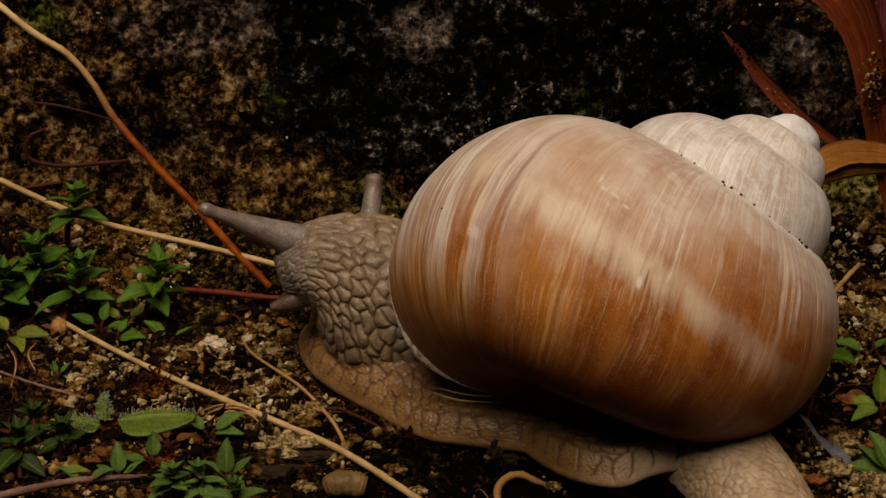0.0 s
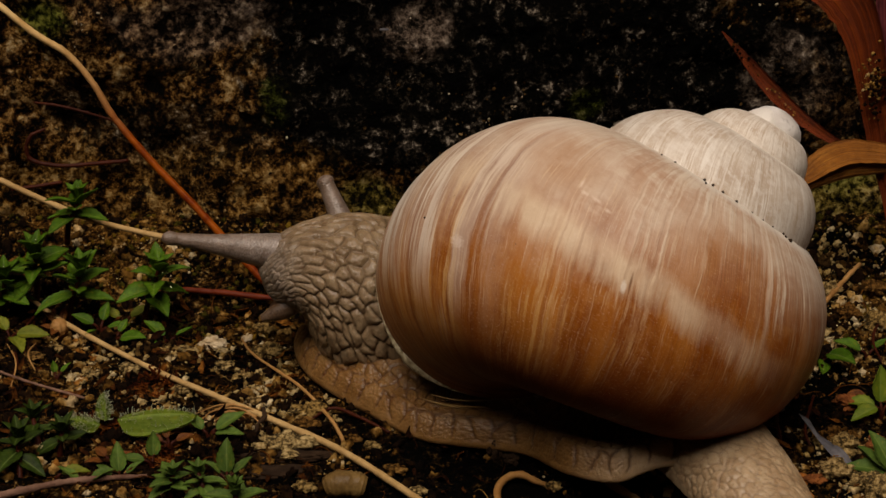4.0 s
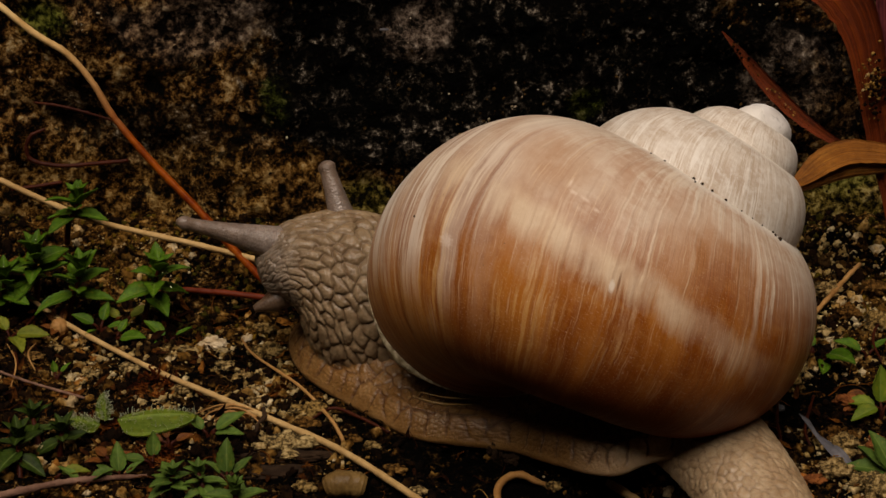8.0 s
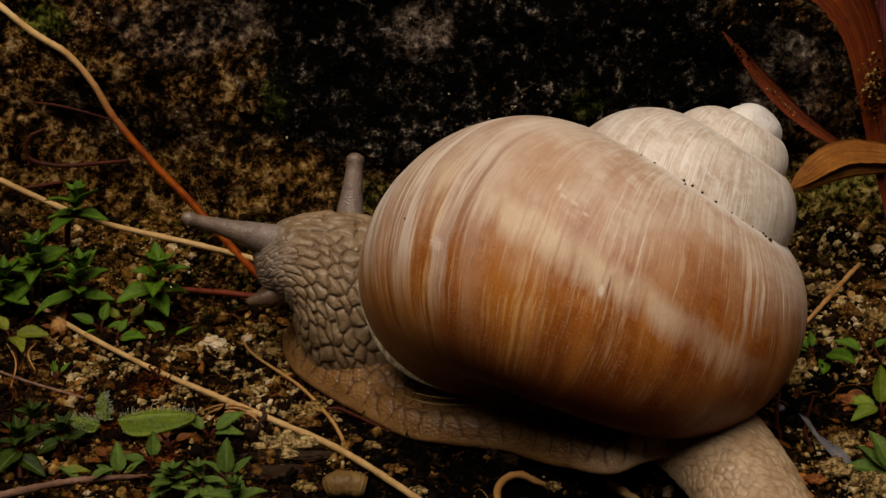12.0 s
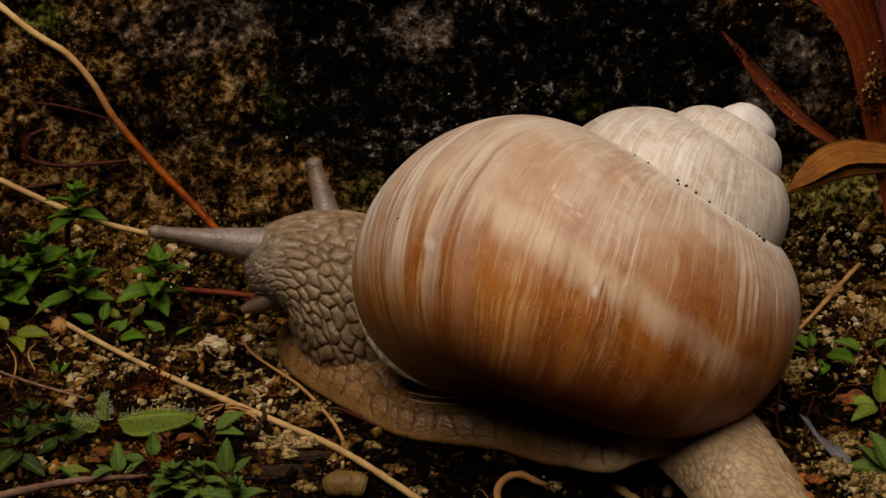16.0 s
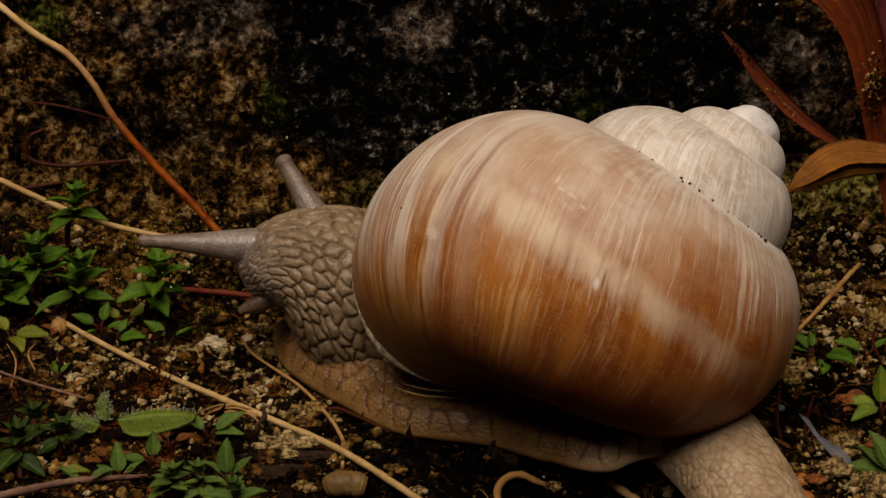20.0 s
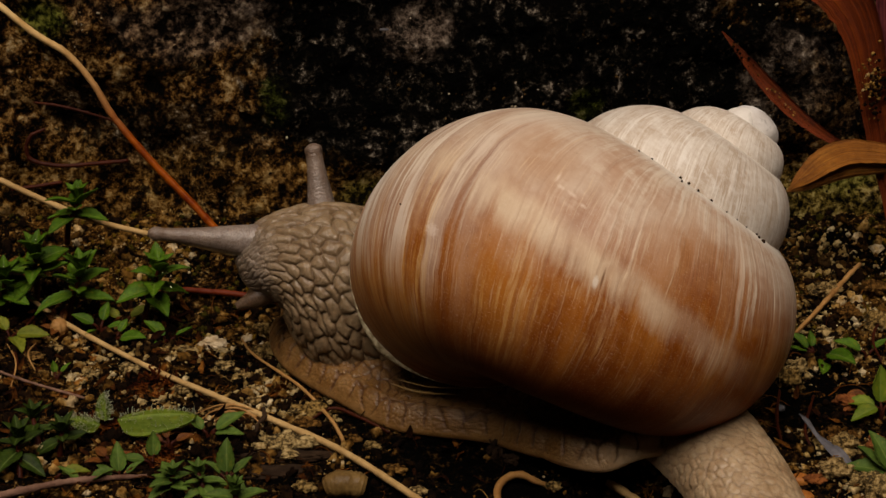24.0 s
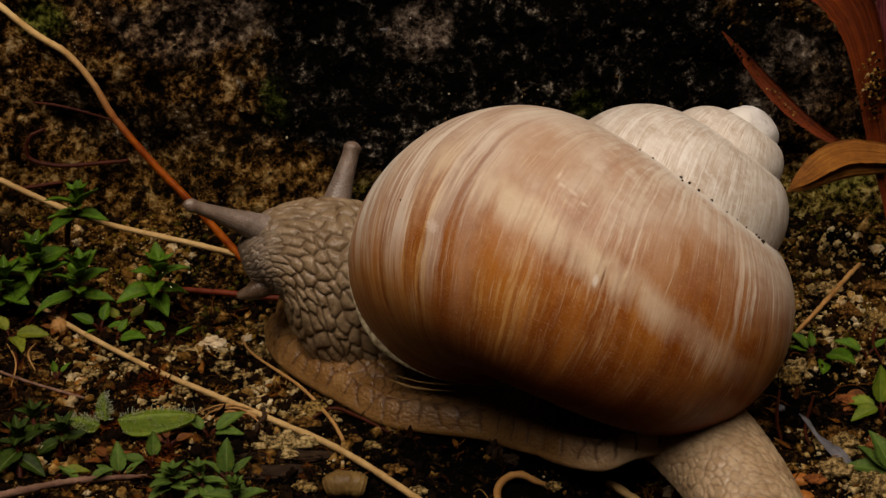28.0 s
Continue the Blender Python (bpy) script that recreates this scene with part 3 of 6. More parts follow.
def build_unseen_walls():
    """Plain unseen walls, added behind and beside the camera to block low sky light."""
    for name, x, y, w, d in (("wall_south", 0, -470, 1160, 80), ("wall_west", -540, -120, 80, 620), ("wall_east", 540, -120, 80, 620)):
        bm = bmesh.new()
        bmesh.ops.create_cube(bm, size=1.0, matrix=Matrix.Diagonal((w * MM, d * MM, 0.56, 1)))
        bmesh.ops.subdivide_edges(bm, edges=bm.edges[:], cuts=9, use_grid_fill=True)
        for v in bm.verts:
            v.co += 0.006 * noise.noise_vector(v.co * 14)
        bmesh.ops.bevel(bm, geom=[e for e in bm.edges if e.is_manifold and e.calc_face_angle(0) > 1.0], offset=0.006, segments=2, affect="EDGES")
        me = bpy.data.meshes.new(name)
        bm.to_mesh(me)
        bm.free()
        me.materials.append(M_STONE)
        ob = tagged(new(name, me), "plain dark wall added out of view to block low sky light", "wall", kind="structure")
        ob.location = (x * MM, y * MM, 0.26)


def scatter(name, n, place, radius, material, label, category, seed, squash=(0.45, 1.1), level=2):
    g = np.random.default_rng(seed)
    kinds = [lump(level, seed * 10 + i, 0.85, 1.9) for i in range(12)]
    nv = len(kinds[0][0])
    verts, faces = np.empty((n * nv, 3)), []
    f0 = np.array(kinds[0][1])
    for i in range(n):
        v = kinds[g.integers(12)][0]
        q = Euler(g.uniform(0, 6.28, 3)).to_matrix()
        r = radius(g)
        w = (v * g.uniform(*squash, 3)) @ np.array(q).T * r
        verts[i * nv:(i + 1) * nv] = w + np.array(place(g, r))
    faces = (f0[None] + (np.arange(n) * nv)[:, None, None]).reshape(-1, f0.shape[1])
    tagged(new(name, mesh_of(name, verts, faces, material)), label, category, kind="stuff")


def on_soil(g, r):
    while True:
        x, y = g.uniform(-52, 52), g.uniform(-32, 36)
        humus = max(math.exp(-((x - 3) / 14) ** 4 - ((y + 20) / 9) ** 4), math.exp(-((x - 40) / 6) ** 4 - ((y - 0.5) / 7) ** 4))
        if noise.noise(Vector((x * 0.16, y * 0.16, 4.0))) + g.uniform(-0.5, 0.5) > -0.08 + 0.5 * humus:
            return x, y, ground_z(x, y) + 0.25 * r


# where the pale crumbs lie thickest
DRIFTS = [(-25.5, 11.5), (-30.3, 10.0), (-20.3, 2.1), (-18.8, 6.6), (-39.4, 8.0), (-34.9, 11.0), (-17.2, 0.2), (-29.4, 1.5), (-13.4, -2.6), (-20.9, -5.3), (43.0, 29.0), (46.4, 26.9), (49.0, 18.7), (38.2, 6.3), (40.0, -9.9), (42.7, -18.4), (38.3, 12.7), (45.0, 11.3), (42.5, 19.7)]


def on_drift(g, r):
    x, y = DRIFTS[g.integers(len(DRIFTS))]
    x, y = x + g.normal(0, 1.7), y + g.normal(0, 2.0)
    return x, y, ground_z(x, y) + 0.3 * r


def on_bank(g, r):
    while True:
        x, y = g.uniform(-52, 52), g.uniform(14, 35)
        if noise.noise(Vector((x * 0.1, y * 0.1, 14.0))) + g.uniform(-0.4, 0.4) > -0.12:
            return x, y, ground_z(x, y) + 0.2 * r


def on_stone(g, r):
    while True:
        x, z = g.uniform(-50, 50), 40 * g.uniform(0, 1) ** 1.35
        dark = math.exp(-(((x - 8) / 22) ** 2 + ((z - 30) / 14) ** 2))
        if noise.noise(Vector((x * 0.12, z * 0.12, 24.0))) + g.uniform(-0.5, 0.5) > -0.15 + 0.75 * dark:
            return x, wall_y(x, z) + 0.1 * r, z


# ---------------------------------------------------------------- snail
SNAIL = (6.0, -3.0, 0.0)
SHELL = dict(k=0.1024, c=0.4575, a=0.5189, b=0.6059, h=1.1594, psi=0.2339, size=461.88 * 231 / 4033)
VIEW_R, VIEW_U = Vector((1, 0, 0)), Vector((0, math.sin(radians(25)), math.cos(radians(25))))
VIEW_B = VIEW_R.cross(VIEW_U)
APEX = (35.085, 1.649, 33.353)


# angles along and round the whorl, and size
SPECKS = [(-1.31, 1.12, 0.14), (-1.42, 1.15, 0.16), (-1.68, 1.2, 0.22), (-1.72, 1.12, 0.16), (-1.76, 1.21, 0.24), (-1.86, 1.2, 0.2), (-2.0, 1.2, 0.2), (-2.17, 1.19, 0.13),
          (-2.6, 1.17, 0.22), (-2.66, 1.15, 0.36), (-2.58, 1.2, 0.2), (-4.6, 1.2, 0.2), (-4.3, 1.2, 0.15), (-4.9, 1.2, 0.12), (-0.8, -0.49, 0.13), (-2.3, 1.2, 0.12), (-2.42, 1.19, 0.14)]


def local(v):
    return np.asarray(v, float) - np.array(SNAIL)


def shell_point(th, ph, grow=1.0):
    q = SHELL
    s = q["size"] * math.exp(q["k"] * th)
    x, z = grow * q["a"] * math.cos(ph), grow * q["b"] * math.sin(ph)
    cp, sp = math.cos(q["psi"]), math.sin(q["psi"])
    rho, up = s * (q["c"] + x * cp - z * sp), -s * (q["h"] - (x * sp + z * cp))
    return Vector((rho * math.cos(th), up, rho * math.sin(th)))


def build_shell(snail):
    lean, tilt, spin = -0.7002, 0.0292, 2.75
    m = Matrix.Rotation(lean, 3, "Z") @ Matrix.Rotation(tilt, 3, "X") @ Matrix.Rotation(spin, 3, "Y")
    basis = Matrix((VIEW_R, VIEW_U, VIEW_B)).transposed()
    to = basis @ m
    off = Vector(APEX) - Vector(SNAIL)
    TURNS = 2 * math.pi * 3.3
    nth, nph = 620, 96
    verts, uv = [], []
    for i in range(nth):
        th = -TURNS * (1 - i / (nth - 1))
        blunt = math.sqrt(max(0.0, 1 - max(0.0, 1 - (th + TURNS) / 0.8) ** 2))
        for j in range(nph):
            ph = -math.pi + 2 * math.pi * j / nph
            wob = 1 + 0.0045 * noise.noise(Vector((th * 9, ph * 0.8, 0))) + 0.006 * noise.noise(Vector((th * 2.2, ph * 0.9, 4))) + 0.0011 * noise.noise(Vector((th * 15, ph * 0.9, 8)))
            t = min(1.0, max(0.0, (-th - 5.0) / 2.0))
            wob *= 1 + 0.045 * t * t * (3 - 2 * t)
            skew = th + 0.28 * math.sin(ph)
            verts.append(to @ shell_point(skew, ph, wob * max(blunt, 0.01)) + off)
            uv.append((th, ph))
    f = [q for q in grid_faces(nth, nph - 0, True)]
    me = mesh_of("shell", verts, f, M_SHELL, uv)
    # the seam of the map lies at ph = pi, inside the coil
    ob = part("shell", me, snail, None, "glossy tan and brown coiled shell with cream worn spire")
    # smooth round first whorl
    v, f = lump(4, 5, 0.03)
    axis = to @ Vector((0, 1, 0))
    v = v - np.outer(v @ np.array(axis), np.array(axis)) * 0.36
    part("apex", mesh_of("apex", v * 2.75 + local((32.989, 1.13, 31.293)), f, M_APEX), ob, None, "worn white round tip of the spire")
    # dirt caught in the suture
    bits = []
    for k, (th, ph, r) in enumerate(SPECKS):
        r *= 0.65
        v, f = lump(2, 60 + k, 0.5)
        bits.append((v * r + np.array((to @ shell_point(th, ph - 0.03, 1.004) + off)[:]), f))
    v, f = join(bits)
    tagged(part("dirt_specks", mesh_of("dirt_specks", v, f, M_BARK), ob, None, "black dirt specks along the suture"), kind="stuff")
    # thickened mouth edge
    ring, n = [], 72
    for j in range(n):
        ph = -math.pi + 2 * math.pi * j / n
        ring.append(to @ shell_point(0.28 * math.sin(ph), ph, 1.0) + off)
    c = np.array([p[:] for p in ring])
    cc = np.vstack([c, c[:1]])
    v, f = tube(cc, [0.03 + 0.01 * math.sin(j * 1.7) + 0.50 * math.exp(-((j * 2 * math.pi / n - math.pi + 1.72) / 0.27) ** 2) for j in range(n + 1)], 220, 10, 0.05, 4, False)
    part("lip", mesh_of("lip", v, f, M_LIP), ob, None, "pale layered lip of the shell mouth")
    v, f = tube(np.vstack([c * 0.985 + 0.015 * c.mean(0), (c * 0.985 + 0.015 * c.mean(0))[:1]]) - np.array((VIEW_R * -0.5 + VIEW_U * 0.2)[:]), [0.05 + 0.42 * math.exp(-((j * 2 * math.pi / n - math.pi + 1.78) / 0.30) ** 2) for j in range(n + 1)], 220, 8, 0.08, 5, False)
    part("lip_layer", mesh_of("lip_layer", v, f, M_LIP), ob)
    for a, b, c, r in (((-3.229, -9.405, 5.862), (-0.23, -10.097, 5.324), (3.803, -9.971, 5.123), 0.15), ((-2.251, -9.083, 6.08), (0.923, -9.503, 5.653), (5.541, -9.303, 5.609), 0.09)):
        v, f = tube([local(a), local(b), local(c)], (0.04, r, 0.04), 40, 8, 0.08, 6)
        part("lip_fold", mesh_of("lip_fold", v, f, M_HUSK), ob, None, "pale inner fold of the shell mouth")
    return ob


def skin_noise(p, freq, seed=0.0):
    return np.array([noise.noise_vector(Vector(q) * freq + Vector((seed, seed, seed))) for q in p])


def skirt(line, n, nv, pale):
    """The fringed side of the foot. line: rim beside the viewer x, y, z; the way across the sole x, y; breadth; height of the back. pale: how far along it turns pale."""
    p = spline(line, n)
    rim = p[:, :3]
    way = np.column_stack([p[:, 3:5], np.zeros(n)])
    way /= np.linalg.norm(way, axis=1)[:, None]
    arc = np.r_[0, np.cumsum(np.linalg.norm(np.diff(rim, axis=0), axis=1))]
    out, uv = np.empty((n, nv, 3)), np.zeros((n, nv, 2))
    for i in range(n):
        w, h = p[i, 5], p[i, 6]
        k = min(1.0, w / 9.0)
        # across, up: under the sole, the rolled rim, the skirt, the back, and down the far side
        prof = spline([(4.0 * k, -1.0), (2.6 * k, -0.9), (1.2 * k, -0.35), (0.30, -0.25), (0.0, 0.15), (0.10, 0.75), (0.55 * k, 1.7 * k), (1.0 * k, 2.3 * k), (1.6 * k, 2.75 * k), (2.1 * k, 2.7 * k + 0.3 * k * min(1.0, max(0.0, h - 4))),
                       (2.8 * k, 2.9 * k + min(1.0, max(0.0, h - 4) / 2) * (0.45 * h + 1.2 - 2.9 * k)), (3.9 * k, 0.85 * h), (0.44 * w, h), (0.58 * w, h), (0.78 * w, 0.6 * h), (0.94 * w, 1.0 * k), (w, -0.2), (0.95 * w, -0.6)], nv)
        out[i] = rim[i] + prof[:, :1] * way[i] + prof[:, 1:] * np.array([0, 0, 1.0])
    nrm = np.cross(np.gradient(out, axis=0), np.gradient(out, axis=1))
    nrm /= np.linalg.norm(nrm, axis=2, keepdims=True) + 1e-9
    nrm *= np.sign((nrm[n // 2, nv // 2, 2]) or 1.0)
    for i in range(n):
        girth = np.r_[0, np.cumsum(np.linalg.norm(np.diff(out[i], axis=0), axis=1))]
        girth = girth - np.interp(0.27, np.linspace(0, 1, nv), girth)
        w = skin_noise(out[i], 0.30) * 0.55 + skin_noise(out[i], 1.1, 5.0) * 0.22
        u = arc[i] + w[:, 0]
        # long grooves straight up the skirt, polygons above it
        e1, own = cell_edge(u, girth + 0.6 + w[:, 1], 2.2, 3.4, 0.6, 3)
        e2, _ = cell_edge(u, girth + w[:, 1], 1.7, 1.5, 0.75, 4)
        e3, _ = cell_edge(u * 1.02, girth + w[:, 2], 0.55, 0.55, 0.9, 7)
        up = np.clip((girth - 2.6) / 1.0, 0, 1)
        e = e1 * (1 - up) + e2 * up
        low = np.clip((girth + 0.1) / 0.9, 0, 1)
        fine = skin_noise(out[i], 4.0)[:, 0]
        tall = puffed(e, 0.38)
        d = (0.30 * (tall - 1) + 0.11 * (puffed(e3, 0.7) - 1)) * low + 0.03 * fine
        out[i] = out[i] + nrm[i] * d[:, None]
        # u drops in the furrows, where the skin colour is shaded
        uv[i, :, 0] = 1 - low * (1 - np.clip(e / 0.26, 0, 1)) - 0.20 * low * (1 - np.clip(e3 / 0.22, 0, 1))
        uv[i, :, 1] = np.clip((arc[i] - pale) / 12, 0, 1)
    f = grid_faces(n, nv) + [list(range(nv)), list(range((n - 1) * nv, n * nv))[::-1]]
    return out.reshape(-1, 3), f, uv.reshape(-1, 2)


def build_foot(snail):
    front = [(-16.6, 15.0, 1.0, 0.70, 0.70, 2.0, 2.4), (-17.1, 13.2, 0.8, 0.82, 0.57, 5.0, 3.6), (-17.1, 11.0, 0.8, 0.86, 0.50, 8.0, 5.0), (-16.5, 7.8, 0.7, 0.85, 0.52, 11.0, 6.8), (-14.6, 3.6, 0.7, 0.75, 0.66, 13.0, 6.8), (-11.1, -0.9, 0.7, 0.66, 0.75, 14.0, 6.2),
             (-8.6, -3.6, 0.7, 0.62, 0.78, 14.0, 5.0), (-4.9, -7.6, 0.7, 0.50, 0.87, 14.0, 3.7), (-2.4, -9.4, 0.7, 0.35, 0.94, 14.0, 3.1), (0.6, -10.3, 0.7, 0.20, 0.98, 14.0, 3.0), (6.7, -12.6, 1.2, 0.25, 0.97, 15.0, 2.8), (9.4, -15.3, 1.8, 0.33, 0.94, 17.0, 2.7),
             (12.1, -17.4, 2.2, 0.25, 0.97, 17.0, 2.7), (14.6, -17.6, 2.3, 0.05, 0.99, 15.0, 2.6), (16.8, -15.6, 2.3, -0.10, 0.99, 12.0, 2.4), (18.6, -12.6, 2.3, -0.20, 0.98, 8.0, 2.0)]
    v, f, uv = skirt(front, 560, 210, 46)
    part("foot", mesh_of("foot", local(v), f, M_FOOT, uv), snail, None, "wrinkled taupe foot with a grooved fringe")
    # the rear of the fringe drags along with the tail
    rear = [(6.6, -8.6, 1.5, 0.30, 0.95, 9.0, 2.3), (8.4, -12.4, 1.7, 0.33, 0.94, 12.0, 2.5), (10.6, -15.8, 2.0, 0.33, 0.94, 15.0, 2.6), (12.6, -18.2, 2.4, 0.30, 0.95, 17.0, 2.7), (14.8, -19.6, 2.6, 0.22, 0.97, 18.0, 2.7), (16.8, -20.2, 2.8, 0.10, 0.99, 17.0, 2.8),
            (18.2, -20.0, 3.1, 0.0, 1.0, 15.0, 2.8), (19.9, -19.1, 3.4, 0.0, 1.0, 13.0, 2.6), (21.6, -18.6, 3.6, 0.0, 1.0, 10.0, 2.3), (24.0, -18.2, 3.6, 0.0, 1.0, 6.0, 1.8)]
    back = [(10.0, -2.0, 3.5, 2.6, 0.4), (15.0, -4.6, 4.6, 3.6, 0.8), (20.6, -7.6, 5.6, 4.4, 2.0), (25.8, -12.8, 5.9, 5.2, 2.0), (29.7, -19.8, 5.3, 5.3, 0.4),
            (32.4, -28.0, 4.8, 4.2, -1.4), (34.2, -38.0, 3.2, 2.6, -1.2), (34.8, -46.0, 0.5, 0.5, -0.6)]
    va, fa, ua = tail_sweep(back, 460, 210)
    vb, fb, ub = skirt(rear, 260, 200, 9)
    v, f = join([(va, fa), (vb, fb)])
    part("tail", mesh_of("tail", local(v), f, M_FOOT, np.vstack([ua, ub])), snail, None, "pale finely netted tail end of the foot")


def tail_sweep(line, n, nv):
    p = spline(line, n)
    c = np.column_stack([p[:, :2], np.zeros(n)])
    t, s, _ = frames_along(c)
    a = np.linspace(0, 2 * np.pi, nv, endpoint=False)
    ca, sa = np.cos(a), np.sin(a)
    arc = np.r_[0, np.cumsum(np.linalg.norm(np.diff(c, axis=0), axis=1))]
    out, uv = np.empty((n, nv, 3)), np.ones((n, nv, 2))
    for i in range(n):
        w, h, lift = max(p[i, 2], 0.1), max(p[i, 3], 0.1), p[i, 4]
        side = w * np.sign(ca) * np.abs(ca) ** 0.86
        up = np.where(sa > 0, h * np.abs(sa) ** 0.86, -0.45 * np.abs(sa) ** 0.4)
        ring = c[i] + side[:, None] * s[i] + np.array([0, 0, 1.0]) * (up + 0.45 + lift)[:, None]
        nrm = ring - ring.mean(0)
        nrm /= np.linalg.norm(nrm, axis=1)[:, None] + 1e-9
        girth = np.r_[0, np.cumsum(np.linalg.norm(np.diff(ring, axis=0), axis=1))]
        q = skin_noise(ring, 0.4) * 0.5 + skin_noise(ring, 1.4, 3.0) * 0.22
        e, own = cell_edge(arc[i] + q[:, 0], girth + q[:, 1], 1.25, 0.9, 0.85, 2)
        e3, _ = cell_edge(arc[i] + q[:, 0], girth + q[:, 2], 0.62, 0.55, 0.9, 8)
        top = np.clip((sa + 0.2) * 3, 0, 1)
        d = (0.20 * puffed(e, 0.6) + 0.07 * puffed(e3, 0.7) + 0.03 * skin_noise(ring, 4.0)[:, 0]) * top
        out[i] = ring + nrm * d[:, None]
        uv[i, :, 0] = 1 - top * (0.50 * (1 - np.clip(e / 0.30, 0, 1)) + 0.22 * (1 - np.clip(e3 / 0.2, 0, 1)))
    f = grid_faces(n, nv, True) + [list(range(nv))[::-1], list(range((n - 1) * nv, n * nv))]
    return out.reshape(-1, 3), f, uv.reshape(-1, 2)


def head_tube(line, n, nv, girth):
    """The head and neck: large puffed warts behind, fine grains towards the face."""
    p = spline(line, n)
    c, r = p[:, :3], np.maximum(p[:, 3], 0.03)
    t, s, u = frames_along(c)
    a = np.linspace(0, 2 * np.pi, nv, endpoint=False)
    nrm = np.cos(a)[None, :, None] * s[:, None] + np.sin(a)[None, :, None] * u[:, None]
    out = c[:, None] + r[:, None, None] * nrm
    arc = np.r_[0, np.cumsum(np.linalg.norm(np.diff(c, axis=0), axis=1))]
    # the neck hangs down into the foot
    hang = 0.34 * np.clip((arc[-1] - arc - 4.5) / 6.0, 0, 1) * r
    out = out - hang[:, None, None] * np.maximum(0, -nrm[..., 2:]) * np.array([0.0, 0.5, 1.0])
    uv = np.ones((n, nv, 2))
    b = a * girth / (2 * np.pi)
    for i in range(n):
        k = min(1, r[i] / 2.6)
        w = skin_noise(out[i], 0.28) * 0.9 + skin_noise(out[i], 1.0, 5.0) * 0.25
        x, y = arc[i] + w[:, 0], b + w[:, 1]
        e, own = cell_edge(x * 0.94 - y * 0.34, y * 0.94 + x * 0.34, 2.0, 1.2, 0.72, 1)
        e2, _ = cell_edge(x, y, 1.25, 0.95, 0.8, 6)
        e3, _ = cell_edge(x, b + w[:, 2], 0.42, 0.42, 0.9, 7)
        front = np.clip((arc[i] - arc[-1] + 4.6 + 1.2 * w[:, 2]) / 2.6, 0, 1)
        tall = puffed(e, 0.95) * (1 - front) + (0.25 + 0.5 * puffed(e2, 0.8)) * front
        out[i] = out[i] + nrm[i] * (k * (0.58 * (tall - 0.6) + 0.07 * puffed(e3, 0.8) + 0.03 * skin_noise(out[i], 3.5)[:, 0]))[:, None]
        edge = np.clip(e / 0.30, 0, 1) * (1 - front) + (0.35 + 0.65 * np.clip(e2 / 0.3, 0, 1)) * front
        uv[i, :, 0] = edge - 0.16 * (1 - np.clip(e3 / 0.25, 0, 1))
        uv[i, :, 1] = front
    return out.reshape(-1, 3), grid_faces(n, nv, True) + [list(range(nv))[::-1], list(range((n - 1) * nv, n * nv))], uv.reshape(-1, 2)


def skin_tube(line, n, nv, depth, size, seed, girth, ref):
    p = spline(line, n)
    c, r = p[:, :3], np.maximum(p[:, 3], 0.03)
    t, s, u = frames_along(c, ref)
    a = np.linspace(0, 2 * np.pi, nv, endpoint=False)
    nrm = np.cos(a)[None, :, None] * s[:, None] + np.sin(a)[None, :, None] * u[:, None]
    out = c[:, None] + r[:, None, None] * nrm
    arc = np.r_[0, np.cumsum(np.linalg.norm(np.diff(c, axis=0), axis=1))]
    uv = np.ones((n, nv, 2))
    for i in range(n):
        k = min(1, r[i] / 0.8)
        w = skin_noise(out[i], 0.8) * 0.3
        e, own = cell_edge(arc[i] + w[:, 0] + seed * 17, a * girth / (2 * np.pi) + w[:, 1], size[0], size[1], 0.8, seed)
        out[i] = out[i] + nrm[i] * (k * (depth * puffed(e, 0.7) + 0.02 * skin_noise(out[i], 5.0)[:, 0]))[:, None]
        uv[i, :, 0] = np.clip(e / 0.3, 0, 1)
        uv[i, :, 1] = arc[i] / arc[-1]
    return out.reshape(-1, 3), grid_faces(n, nv, True) + [list(range(nv))[::-1], list(range((n - 1) * nv, n * nv))], uv.reshape(-1, 2)


def build_head(snail):
    line = [(1.0, 6.5, 4.6, 6.6), (-4.5, 7.6, 8.0, 7.9), (-9.0, 8.4, 9.9, 7.7), (-12.6, 8.7, 11.1, 6.9), (-15.2, 8.6, 11.6, 5.6), (-16.9, 8.4, 11.4, 4.5), (-18.1, 8.2, 10.9, 3.5), (-18.9, 8.0, 10.4, 2.2), (-19.2, 8.0, 10.2, 0.2)]
    v, f, uv = head_tube(line, 380, 360, 44)
    head = part("head", mesh_of("head", local(v), f, M_SKIN, uv), snail, None, "grey-brown head and neck covered in long warts")
    for name, pts, r in (("lower_tentacle", [(-16.6, 7.0, 9.4), (-18.2, 6.4, 8.7), (-19.5, 6.2, 8.3), (-20.3, 6.1, 8.0)], (1.3, 1.0, 0.62, 0.4)),
                         ("lower_tentacle", [(-17.0, 12, 7.6), (-19.276, 14, 5.242), (-20.409, 15, 3.689)], (1.2, 0.7, 0.4))):
        v, f, uv = skin_tube([(*q, w) for q, w in zip(pts, r)], 60, 30, 0.07, (0.34, 0.34), 9, 6.0, (0, 0, 1))
        part(name, mesh_of(name, local(v), f, M_FEELER, uv), head)


